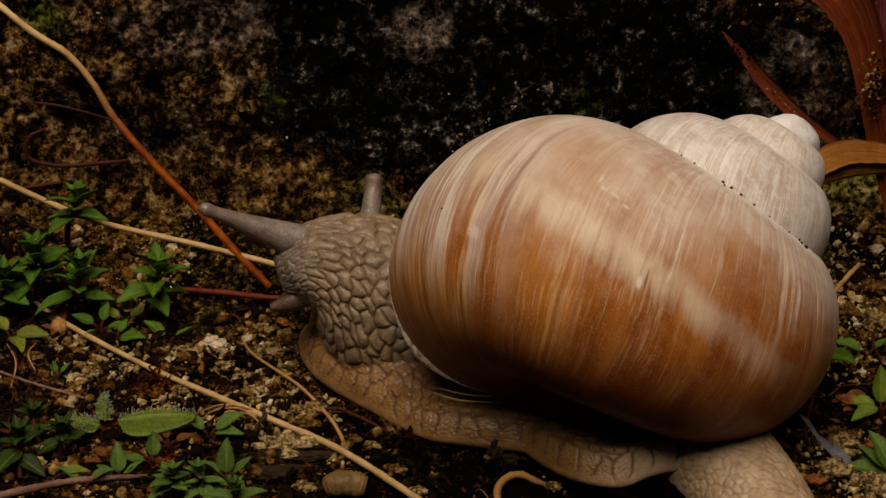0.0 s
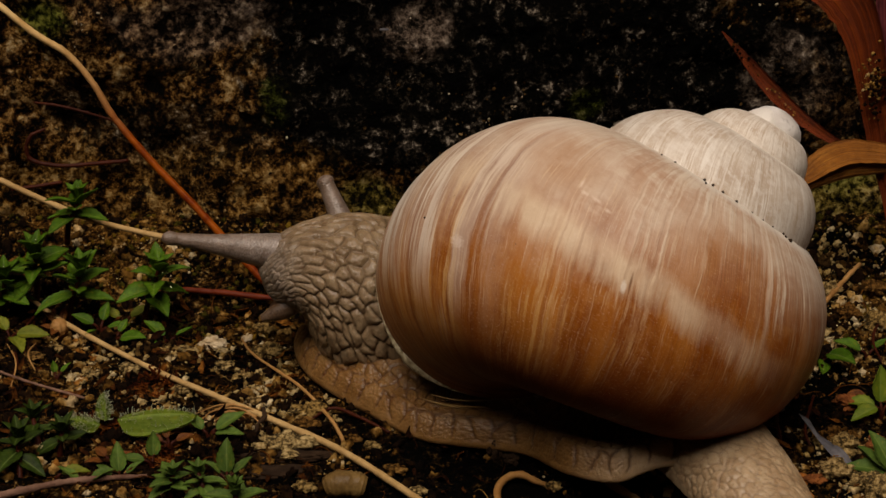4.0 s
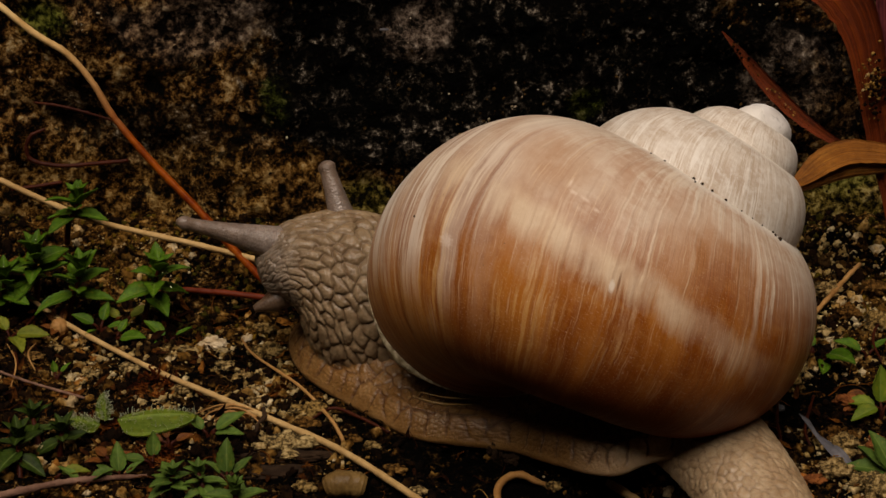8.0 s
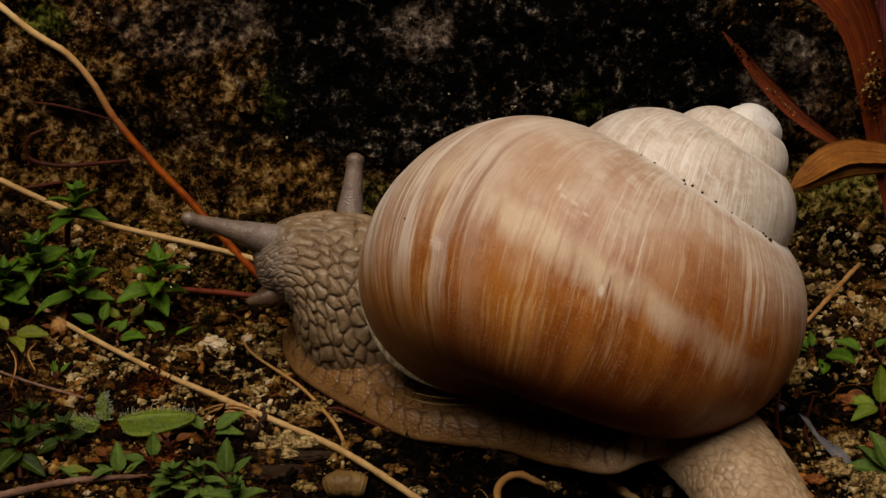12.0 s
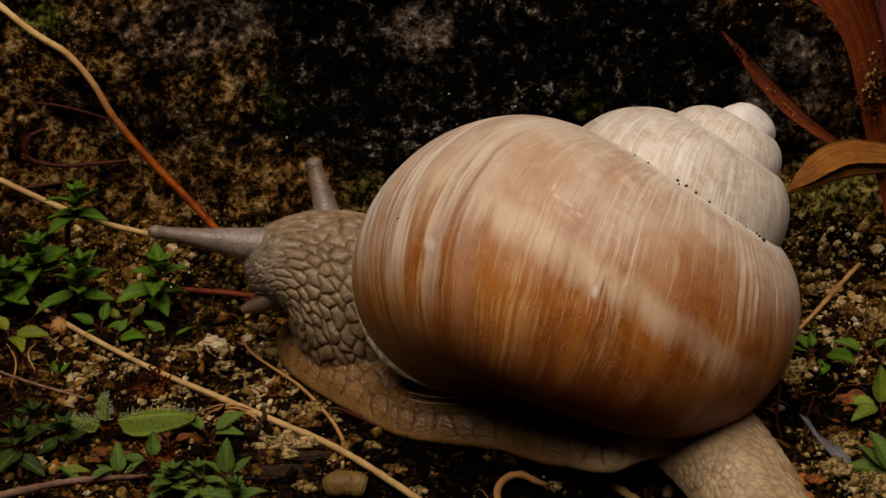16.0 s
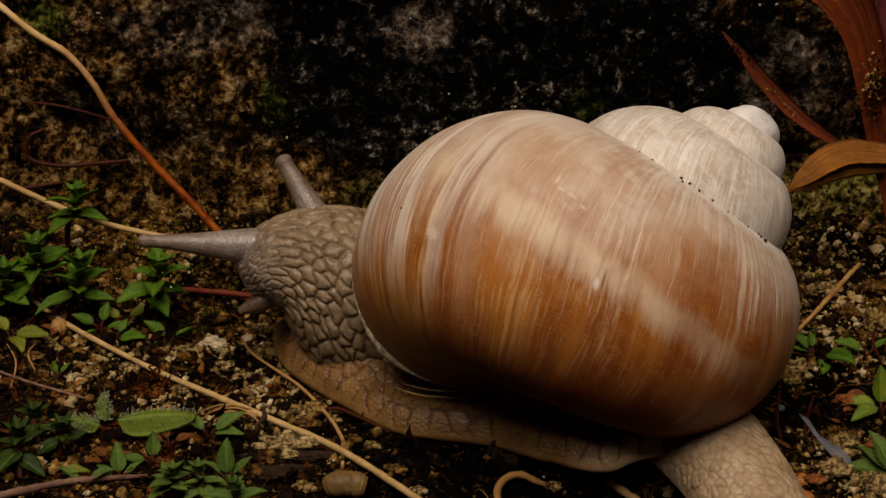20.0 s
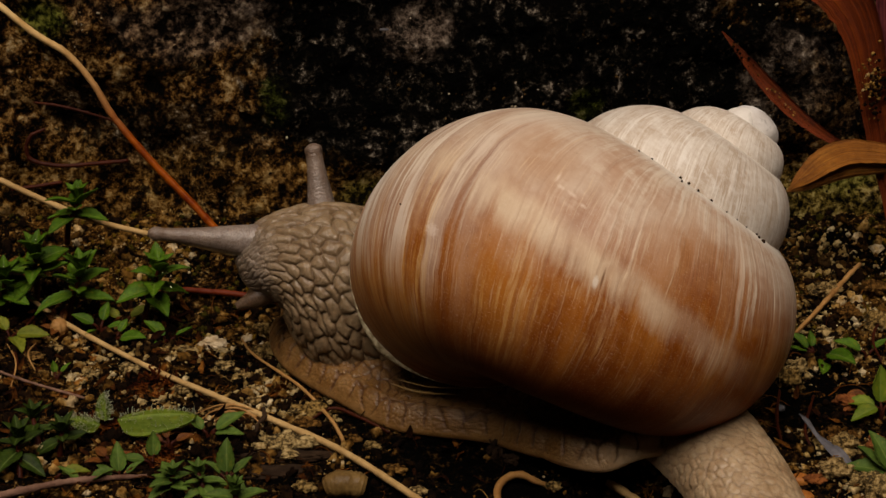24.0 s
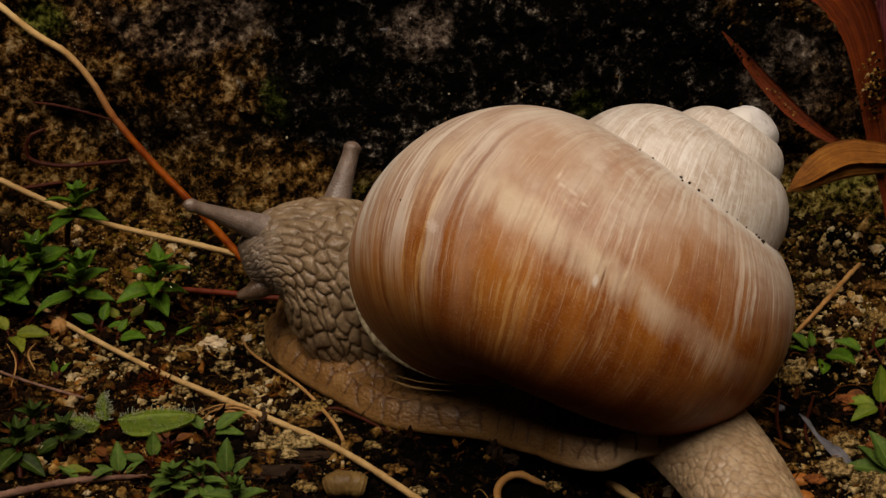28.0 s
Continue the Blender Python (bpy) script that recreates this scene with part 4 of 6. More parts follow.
def build_tentacle(snail, length, tip, root):
    # along +z from the tip at the origin back into the head
    at = (0.0, 0.008, 0.025, 0.05, 0.08, 0.14, 0.35, 0.55, 0.72, 0.86, 1.0)
    k = (0.0, 0.42, 0.74, 1.0, 1.0, 0.0, 0.22, 0.55, 0.82, 1.0, 0.6)
    r = [max(0.02, tip * q) if i < 5 else tip * 0.94 + (root - tip * 0.94) * q for i, q in enumerate(k)]
    v, f, uv = skin_tube([(0, 0, z * length, q) for z, q in zip(at, r)], 260, 72, 0.085, (0.27, 0.25), 5, 6.4, (1, 0, 0))
    ob = part("upper_tentacle", mesh_of("upper_tentacle", v, f, M_HORN, uv), snail, None, "long grey translucent eye stalk")
    e, g = lump(2, 3, 0.05)
    part("eye", mesh_of("eye", e * 0.28 + np.array([0.12, -0.25, 0.3]), g, M_EYE), ob, None, "dark eye spot")
    return ob


def build_snail():
    snail = thing("snail", SNAIL, "large edible snail creeping on soil, tan brown shell", "snail")
    return snail, build_shell(snail), build_foot(snail), build_head(snail), [build_tentacle(snail, 15, 0.68, 1.95), build_tentacle(snail, 11, 0.88, 1.75)]


# ---------------------------------------------------------------- stalks, straws, dry leaves
def stalk(name, pts, radii, material, label, category="stalk", n=60, sides=10, rough=0.05, seed=1, group=""):
    pts = np.asarray(pts, float)
    r = np.interp(np.linspace(0, 1, len(pts)), np.linspace(0, 1, len(radii)), radii)
    base = pts[pts[:, 2].argmin()]
    v, f = tube(pts - base, r, n, sides, rough, seed)
    return thing(name, base, label, category, group, mesh_of(name, v, f, material))


def ribbon(pts, widths, face, fold=0.25, thick=0.18, n=50, nv=13, ripple=0.06, seed=0, crease=2.0):
    """A long leaf blade through pts; face is the way its upper side looks."""
    p = spline(np.column_stack([np.asarray(pts, float), widths]), n)
    c, w = p[:, :3], np.maximum(p[:, 3], 0.05)
    t = np.gradient(c, axis=0)
    t /= np.linalg.norm(t, axis=1)[:, None]
    side = np.cross(t, np.broadcast_to(face, t.shape))
    side /= np.linalg.norm(side, axis=1)[:, None]
    up = np.cross(side, t)
    x = np.linspace(-1, 1, nv)
    rib = ripple * np.sin(np.arange(nv) * 2.1 + seed)
    edge = np.array([[0.06 * noise.noise(Vector((i * 0.35, s * 5.0, seed))) for s in (-1, 1)] for i in range(n)])
    xs = x[None] * (1 + np.where(x[None] < 0, edge[:, :1], edge[:, 1:]))
    top = c[:, None] + 0.5 * w[:, None, None] * xs[..., None] * side[:, None] + (fold * 0.5 * w[:, None] * np.abs(x[None]) ** crease + rib[None] * np.minimum(1, w[:, None] / 2))[..., None] * up[:, None]
    bot = top - thick * up[:, None] * (1.1 - 0.5 * np.abs(x))[None, :, None]
    f = grid_faces(n, nv)
    k = n * nv
    ring = [i * nv for i in range(n)] + [(n - 1) * nv + j for j in range(1, nv)] + [i * nv + nv - 1 for i in range(n - 2, -1, -1)] + list(range(nv - 2, 0, -1))
    faces = f + [[i + k for i in q[::-1]] for q in f] + [[a, a + k, b + k, b] for a, b in zip(ring, ring[1:] + ring[:1])]
    uv = np.stack([np.broadcast_to(x * 0.5 + 0.5, (n, nv)), np.broadcast_to(np.linspace(0, 1, n)[:, None], (n, nv))], -1).reshape(-1, 2)
    return np.vstack([top.reshape(-1, 3), bot.reshape(-1, 3)]), faces, np.vstack([uv, uv])


def build_stalks():
    stalk("dried_stalk", [(-53.747, 36, 34.863), (-50.645, 34, 32.822), (-46.828, 33, 29.902), (-42.954, 32, 27.66), (-40.112, 31, 24.451), (-37.931, 30, 20.88), (-33.725, 28, 16.3), (-28.133, 25, 11.377), (-23.559, 22.5, 6.965), (-19.775, 20.5, 3.62)],
          (0.36, 0.40, 0.37, 0.42, 0.46, 0.42), M_RUST, "thin dry stem, straw-coloured above and rusty red below", "stem", 90, 10, 0.03)
    stalk("straw", [(-54.097, 30, 14.181), (-51.366, 29, 13.326), (-47.39, 28, 11.761), (-42.778, 27, 10.058), (-38.142, 26, 8.859), (-28.16, 23.5, 7.571), (-18.992, 21.5, 6.007), (-14.408, 20, 5.437)],
          (0.33, 0.35, 0.33, 0.34, 0.32), M_STRAW, "pale dry straw leaning on the soil bank", "straw", 80, 10, 0.04, 2)
    stalk("straw", [(-48.39, 21.733, 2.297), (-42.491, 16.423, 0.908), (-32.346, 6.344, 0.9), (-24.332, -0.332, 0.9), (-18.836, -4.767, 0.9), (-10.611, -11.726, 0.9), (-2.44, -21.546, 0.894), (0.87, -26.299, 0.87)],
          (0.27, 0.31, 0.33, 0.36, 0.40), M_STRAW, "long pale dry straw lying on the soil", "straw", 90, 10, 0.04, 3)
    stalk("rootlet", [(-18.876, -3.962, 1.4), (-18.636, -5.724, 1.3), (-19.286, -6.691, 0.9), (-19.418, -8.358, 0.3)], (0.18, 0.30, 0.12), M_BARK, "dark dry bud scale on the straw", "bud scale", 16, 8, 0.1, 4)
    stalk("straw", [(-22.473, 12.614, 1), (-20.799, 8.81, 1), (-15.407, 1.63, 1), (-12.078, -4.825, 1), (-10.764, -8.058, 0.8), (-9.866, -10.457, 0.1)],
          (0.12, 0.17, 0.21, 0.20), M_CURL, "thin brown dry straw beside the snail foot", "straw", 50, 8, 0.06, 5)
    stalk("red_twig", [(-30.061, 22, 2.601), (-27.54, 21.5, 2.628), (-24.898, 21, 2.656), (-21.625, 20.5, 2.468), (-17.068, 20, 2.282)], (0.32, 0.36, 0.34), M_REDTWIG, "short rusty red twig on the soil", "twig", 30, 8, 0.06, 6)
    stalk("rootlet", [(-46.929, 35.772, 16.942), (-48.565, 35.279, 16.28), (-49.179, 35.07, 14.783), (-48.525, 34.859, 13.28), (-45.08, 34.773, 12.664), (-41.054, 34.811, 12.938), (-37.219, 35.237, 13.122)], (0.2, 0.28, 0.3, 0.25), M_ROOT, "dark curled rootlet on the stone", "rootlet", 50, 8, 0.08, 7)
    stalk("rootlet", [(-48.129, 36.407, 20.051), (-45.401, 35.886, 19.899), (-42.12, 35.772, 19.089), (-38.376, 35.981, 17.719)], (0.12, 0.2, 0.14), M_ROOT, "thin dark red rootlet on the stone", "rootlet", 30, 8, 0.08, 15)
    stalk("rootlet", [(-51.339, 34.746, 9.614), (-48.559, 34.417, 10.122), (-45.247, 34.871, 10.51)], (0.2, 0.25, 0.2), M_ROOT, "dark short rootlet on the stone", "rootlet", 24, 8, 0.08, 8)
    stalk("twig", [(-45.008, -22.155, 1.2), (-41.441, -20.343, 1.2), (-37.275, -18.444, 1.1), (-33.49, -17.452, 0.9), (-29.697, -16.338, 0.5)], (0.42, 0.38, 0.36, 0.30, 0.2), M_TWIG, "weathered pinkish grey twig lying on the soil", "twig", 50, 12, 0.07, 9)
    stalk("twig", [(-49.624, 6.269, 0.8), (-45.443, 3.408, 0.8), (-41.425, 1.11, 0.8), (-38.211, -0.285, 0.6)], (0.13, 0.18, 0.12), M_TWIG, "thin grey dry twig on the soil", "twig", 40, 8, 0.08, 10)
    stalk("curled_tendril", [(5.55, -21.806, 0.02), (5.384, -19.02, 0.404), (6.31, -17.601, 0.989), (7.789, -17.106, 1.086), (9.37, -17.368, 0.458), (10.421, -16.859, -0.24)], (0.34, 0.4, 0.4, 0.36, 0.2), M_CURL, "tan curled dry tendril on the soil", "tendril", 50, 10, 0.05, 11)
    stalk("straw", [(16.517, -15.593, -0.601), (17.963, -16.361, -1.197), (20.746, -17.699, -2.497), (23.461, -19.516, -3.684)], (0.4, 0.46, 0.46), M_STRAW, "short pale straw under the snail foot", "straw", 30, 10, 0.05, 12)
    stalk("straw", [(48.622, 26.235, 3.906), (46.175, 23.548, 2.719), (43.08, 19.71, 1.343), (39.491, 14.5, 0.6)], (0.24, 0.33, 0.28, 0.20), M_CURL, "thin brown straw on the soil behind the shell", "straw", 40, 8, 0.08, 13)
    stalk("rootlet", [(-13.869, -4.778, 0.5), (-11.565, -3.06, 0.9), (-8.521, -5.072, 0.8), (-5.518, -7.354, 0.4)], (0.15, 0.2, 0.15), M_ROOT, "thin dark rootlet on the soil", "rootlet", 30, 8, 0.08, 14)
    for k, (at, w) in enumerate((((-15.542, -11.607, 0.1), (4.6, 0.9, 0.5)), ((-15.337, -15.051, -0), (4.4, 1.3, 0.45)))):
        v, f = lump(4, 70 + k, 0.35, 1.6)
        thing("bark_piece", at, "dark piece of rotten bark in the soil", "bark", "bark pieces", mesh_of("bark_piece", v * np.array(w), f, M_BARK))
    for k, pts in enumerate(([(-25.578, -5.146, 0.3), (-24.253, -4.334, 1.2), (-21.588, -4.143, 1.5), (-19.503, -4.651, 0.7)], [(-24.35, -5.627, 0.3), (-22.845, -4.883, 1.1), (-20.497, -4.64, 1.1), (-19.048, -5.387, 0.3)],
                             [(-26.184, -3.205, 0.3), (-23.374, -2.865, 1.2), (-20.437, -3.782, 1.3), (-18.617, -4.784, 0.3)], [(-49.568, 14.528, 0.3), (-46.766, 7.021, 1.1), (-46.589, 2.03, 0.3)], [(-45.343, 13.973, 0.3), (-45.735, 9.021, 1.1), (-44.647, 6.552, 0.3)])):
        stalk("dry_grass_curl", pts, (0.05, 0.10, 0.08), M_CURL, "curled pale brown dry grass on the soil", "dry grass", 30, 7, 0.08, 40 + k, "dry grass curls")
    for k, pts in enumerate(([(-24.154, -2.527, 0.4), (-21.742, -2.503, 1), (-19.724, -4.108, 0.6)], [(-24.856, -4.6, 0.4), (-22.177, -4.334, 1.2), (-20.396, -4.784, 0.3)],
                             [(-48.24, 12.401, 0.4), (-46.762, 7.59, 0.8), (-46.83, 4.855, 0.3)], [(-46.674, 18.512, 0.86), (-47.279, 14.389, 0.8), (-46.25, 9.876, 0.3)], [(39.611, 0.216, 0.6), (37.393, -8.521, 1.397), (37.911, -11.418, 0.39)],
                             [(35.972, 0.375, 1.2), (34.852, -5.784, 1.199), (34.861, -10.421, 0.48)], [(49.833, 17.615, 1.311), (47.957, 12.226, 1.2), (48.25, 8.158, 0.5)])):
        stalk("rootlet", pts, (0.12, 0.18, 0.1), M_CURL if k < 2 else M_ROOT, "thin dry root fibre on the soil", "rootlet", 24, 8, 0.1, 20 + k, "root fibres")


def grit_on_blade(o, plant):
    g = np.random.default_rng(12)
    bits = []
    for k in range(190):
        v, f = lump(2, 200 + k % 9, 0.6, 1.6)
        t = g.normal(0, 1, 2)
        c = np.array((47.695, 22.6, 27.516)) + np.array([0.65 * t[0] - 0.25 * t[1], -0.1, 1.8 * t[1]])
        bits.append((v * (0.07 + 0.17 * g.random() ** 2) + c - o, f))
    for k in range(46):
        # along the narrow blade
        v, f = lump(2, 200 + k % 9, 0.6, 1.6)
        q = spline([(32.6, 27.3, 30.5), (36.0, 26.6, 26.6), (38.9, 25.6, 23.8), (41.6, 24.6, 21.8)], 60)[int(60 * g.random() ** 1.3)]
        bits.append((v * (0.05 + 0.13 * g.random() ** 3) + q + g.normal(0, 0.16, 3) - o, f))
    v, f = join(bits)
    tagged(part("grit", mesh_of("grit", v, f, M_GRIT), plant, None, "pale grit stuck to the blade"), kind="stuff")


def build_dry_plant():
    # dry blades rising beside the stone
    plant = thing("dry_plant", (52.587, 26.785, 3.353), "dry reddish brown plant with withered blades", "dried plant")
    o = np.array((52.587, 26.785, 3.353))
    v, f, uv = ribbon([(40.525, 25, 40.449), (44.431, 24.5, 36.727), (46.554, 24, 32.311), (47.868, 23.5, 26.501), (49.387, 23, 19.909), (50.834, 22, 14.11), (51.788, 21, 8.235)], (5.5, 5.2, 4.2, 3.4, 3.0, 2.4, 1.6), (-0.25, -1, 0.2), 0.35, 0.25, 70, 15, 0.10, 1)
    part("blade", mesh_of("blade", v - o, f, M_DRYRED, uv), plant, None, "broad dry reddish blade with grit on it")
    v, f, uv = ribbon([(31.294, 28, 31.88), (33.389, 27.5, 29.577), (36.046, 27, 26.518), (38.959, 26, 23.633), (41.828, 25, 21.496), (44.082, 24.5, 20.117), (47.536, 23.5, 18.67)], (0.15, 0.9, 1.6, 1.7, 1.35, 1.0, 0.8), (-0.3, -1, 0.5), 0.6, 0.2, 60, 11, 0.08, 2, 1.2)
    part("blade", mesh_of("blade", v - o, f, M_DRYRED, uv), plant, None, "narrow pointed dry blade")
    v, f, uv = ribbon([(38.42, 18.0, 16.87), (40.21, 18.8, 18.1), (42.44, 19.7, 19.48), (45.45, 21.1, 19.99), (50.03, 21.8, 19.49)], (0.3, 2.1, 3.1, 3.1, 2.4), (-0.1, -0.8, 0.9), 0.25, 0.22, 60, 15, 0.09, 3)
    part("blade", mesh_of("blade", v - o, f, M_DRY, uv), plant, None, "curved tan withered leaf with ribs")
    v, f, uv = ribbon([(38.21, 17.8, 16.75), (40.17, 18.2, 17.33), (42.75, 19.0, 18.08), (46.11, 20.5, 18.33), (50.09, 21.5, 18.11)], (0.3, 1.5, 2.1, 2.1, 1.6), (0.1, -1, 0.15), -0.4, 0.22, 60, 13, 0.09, 6)
    part("blade", mesh_of("blade", v - o, f, M_DRY, uv), plant, None, "shaded lower half of the folded tan leaf")
    v, f, uv = ribbon([(48.107, 24, 40.772), (48.301, 24, 36.897), (48.969, 23.5, 29.178), (50.415, 23, 21.278), (51.677, 21, 11.058)], (1.6, 1.7, 1.6, 1.5, 1.2), (-0.2, -1, 0.1), -0.8, 0.6, 50, 9, 0.05, 4)
    grit_on_blade(o, plant)
    part("stem", mesh_of("stem", v - o, f, M_PURPLE, uv), plant, None, "purple red stem")


# ---------------------------------------------------------------- green plants
LEAVES = {}
DEW = [mesh_of("dew_drop", lump(2, 3, 0.03)[0] * r, lump(2, 3, 0.03)[1], M_DEW) for r in (0.10, 0.13, 0.17)]


def leaf_mesh(material, i):
    key = (material.name, i)
    if key not in LEAVES:
        a = ((3.7, 2.0, 0.35, 0.06), (3.4, 1.9, 0.5, 0.14), (3.9, 2.15, 0.3, 0.2), (3.1, 1.85, 0.45, -0.06))[i]
        v, f, uv = rib_leaf(*a, 0.14, 27, 7, 1.0, 0.03, i, 0.13)
        LEAVES[key] = mesh_of("leaf", v, f, material, uv)
    return LEAVES[key]


def leaf_pose(at, azimuth, rise, size, roll=0.0):
    m = Matrix.Translation(Vector(at) * MM) @ Matrix.Rotation(radians(azimuth), 4, "Z") @ Matrix.Rotation(radians(rise), 4, "X") @ Matrix.Rotation(radians(roll), 4, "Y")
    return m @ Matrix.Scale(size, 4)


def sprig(base, crown, material, label, seed, size=1.0, pairs=4, droop=0.0, dew=0):
    """A leafy shoot: a stem from base to crown with pairs of pointed leaves set crosswise."""
    g = random.Random(seed)
    base, crown = Vector(base), Vector(crown)
    plant = thing("green_plant", base, label, "plant", "green plants")
    up = crown - base
    bend = up.cross(Vector((0, 0, 1)))
    v, f = tube([(0, 0, -0.8), up * 0.35 + Vector((g.uniform(-0.3, 0.3), 0, 0)), up * 0.7, up], (0.36, 0.33, 0.3, 0.22), 20, 8, 0.05, seed)
    part("stem", mesh_of("stem", v, f, M_ROOT), plant)
    turn = g.uniform(0, 180)
    for p in range(pairs):
        k = p / max(1, pairs - 1)
        at = up * (0.55 + 0.45 * k)
        rise = -6 + 52 * k ** 1.4 - droop
        for s in (0, 180):
            part("leaf", leaf_mesh(material, g.randrange(4)), plant,
                 leaf_pose(at, turn + s + g.uniform(-18, 18), rise + g.uniform(-14, 14), 1.0 * size * (1.08 - 0.36 * k) * g.uniform(0.85, 1.12), g.uniform(-18, 18)))
        turn += 90 + g.uniform(-14, 14)
    for s in (20, 95, 160, 240, 310):
        part("leaf", leaf_mesh(material, 1), plant, leaf_pose(up, turn + s, 60 + g.uniform(-10, 12), 0.66 * size))
    leaves = [o for o in plant.children if o.name.startswith("leaf")]
    for k in range(dew):
        # beads of dew rest on the upper side of a leaf
        m = g.choice(leaves).matrix_basis
        at = base * MM + m @ (Vector((g.uniform(-0.5, 0.5), g.uniform(0.5, 2.8), 0.22)) * MM)
        thing("dew_drop", at / MM, "tiny clear dew drop on a green leaf", "dew drop", "dew drops", DEW[g.randrange(len(DEW))])
    return plant


def low_leaves(base, specs, material, label, seed):
    """Single leaves on short stalks from one root: (azimuth, rise, size, lift)."""
    g = random.Random(seed)
    base = Vector(base)
    plant = thing("green_plant", base, label, "plant", "green plants")
    for az, rise, size, lift in specs:
        d = Vector((-math.sin(radians(az)), math.cos(radians(az)), 0))
        tip = d * 0.8 + Vector((0, 0, lift))
        v, f = tube([(0, 0, -0.5), d * 0.3 + Vector((0, 0, lift * 0.6)), tip], (0.2, 0.18, 0.15), 10, 6, 0.05, seed)
        part("stem", mesh_of("stem", v, f, M_ROOT), plant)
        part("leaf", leaf_mesh(material, g.randrange(4)), plant, leaf_pose(tip, az, rise, size, g.uniform(-20, 20)))
    return plant


def hairy_leaf(base, azimuth, rise, length, width, seed, label, curl=0.15, roll=0):
    g = np.random.default_rng(seed)
    plant = thing("hairy_leaf", base, label, "leaf", "hairy leaves")
    v, f, uv = rib_leaf(length, width, -0.8, curl, 0.35, 22, 11, 0.9, 0.02, seed, 0.0, 0.55)
    m = leaf_pose((0, 0, 0), azimuth, rise, 1.0, roll)
    part("blade", mesh_of("blade", v, f, M_HAIRY, uv), plant, m)
    hairs = []
    nv = 22 * 11
    for _ in range(150):
        p = v[g.integers(11, nv)]
        d = g.normal(size=3) * 0.35 + np.array([np.sign(p[0]) * 0.5, 0, 1.0])
        hairs.append(tube([p, p + d * 0.25, p + d * 0.45 + np.array([0, 0.1, -0.05])], (0.022, 0.018, 0.012), 5, 3, 0, 0))
    hv, hf = join(hairs)
    tagged(part("leaf_hairs", mesh_of("leaf_hairs", hv, hf, M_HAIR), plant, m), kind="stuff")
    return plant


def build_plants():
    g1 = "small green shoot with crosswise pointed leaves"
    sprig((-43.603, 26, 7.35), (-41.789, 25, 12.652), M_LEAF, g1 + " before the stone", 1, 1.08, 5, 0.0, 9)
    sprig((-46.961, 21, 0.701), (-46.236, 20, 8.136), M_LEAF, g1 + " with drooping lower leaves", 2, 1.28, 6, 0.0, 9)
    sprig((-42.817, 19, -0.109), (-40.903, 18, 6.962), M_LEAF, g1 + " on a dark stem", 3, 1.22, 5, 0.0, 9)
    sprig((-34.068, 18, 0.397), (-31.973, 17, 7.44), M_LEAF, g1 + " with dew on it", 4, 1.22, 5, 0.0, 12)
    sprig((-50.384, 19, -0.109), (-49.521, 18, 5.972), M_LEAF, g1 + " beside the straw", 5, 1.22, 5, 0.0, 9)
    low_leaves((-38.773, 15.951, 0), [(-95, 15, 0.75, 0.8), (80, 30, 0.7, 1.2), (-20, 55, 0.7, 1.3), (150, 5, 0.6, 0.8)], M_LEAF, "low green seedling with rounded leaves", 6)
    low_leaves((-36.755, 13.724, 0), [(-120, 25, 0.9, 0.8), (-30, 30, 0.6, 1.0)], M_LEAF, "low green seedling with a broad leaf", 7)
    low_leaves((-30.695, 13.448, 0), [(60, 35, 0.9, 0.7), (-70, 20, 0.7, 0.8), (140, 5, 0.7, 0.7)], M_LEAF, "low green seedling on the soil", 8)
    low_leaves((-42.064, 4.895, 0), [(20, 60, 0.45, 0.5), (-40, 40, 0.4, 0.6)], M_LEAF, "tiny green seedling on the soil", 9)
    sprig((-42.481, -16.38, 0), (-43.158, -12.21, 2.5), M_LEAF3, "green shoot with spreading leaves near a twig", 10, 1.1, 4, 10)
    sprig((-41.585, -9.588, 0), (-42.558, -6.976, 2), M_LEAF3, "small green shoot with spreading leaves", 11, 0.9, 3, 5)
    sprig((-39.37, -10.746, 0), (-39.079, -9.82, 2), M_LEAF3, "small green shoot beside a hairy leaf", 12, 0.9, 3)
    sprig((-26.979, -20.714, -0), (-26.591, -20.336, 3), M_LEAF2, "blue-green shoot with broad leaves", 13, 0.74, 5)
    sprig((-22.653, -22.301, -0), (-24.146, -19.793, 3), M_LEAF2, "blue-green shoot with broad leaves", 14, 0.70, 5)
    sprig((-19.799, -23.348, -0), (-20.236, -23.333, 3), M_LEAF2, "blue-green shoot with upright leaves", 15, 0.78, 4, -20)
    low_leaves((-32.442, -16.38, 0), [(10, 70, 0.8, 0.6), (-60, 40, 0.5, 0.6), (80, 30, 0.6, 0.6)], M_LEAF2, "upright green seedling on the soil", 16)
    low_leaves((-29.474, -13.594, -0), [(0, 68, 0.85, 0.8), (100, 20, 0.7, 0.8)], M_LEAF2, "upright green seedling on the soil", 17)
    low_leaves((-21.666, -16.38, -0), [(5, 72, 1.05, 0.5), (-60, 30, 0.8, 0.6), (70, 40, 0.7, 0.6)], M_LEAF2, "upright blue-green leaf pair", 18)
    low_leaves((-24.276, -7.833, -0), [(-75, 30, 0.95, 1.0), (-110, 12, 0.9, 0.8), (60, 35, 0.8, 0.8)], M_LEAF2, "grey-green leaves with curled edges", 19)
    low_leaves((-35.678, -18.349, 0), [(-60, 20, 0.8, 1.0), (60, 25, 0.7, 1.0)], M_LEAF2, "low green leaf above the twig", 20)
    hairy_leaf((-33.645, -7.812, 2.2), -92, 15, 8.2, 3.3, 1, "fat hairy light green leaf over the soil", 0.24, 24)
    hairy_leaf((-35.082, -6.267, 1.2), 5, 62, 3.0, 1.6, 2, "small upright hairy green leaf", 0.15, 25)
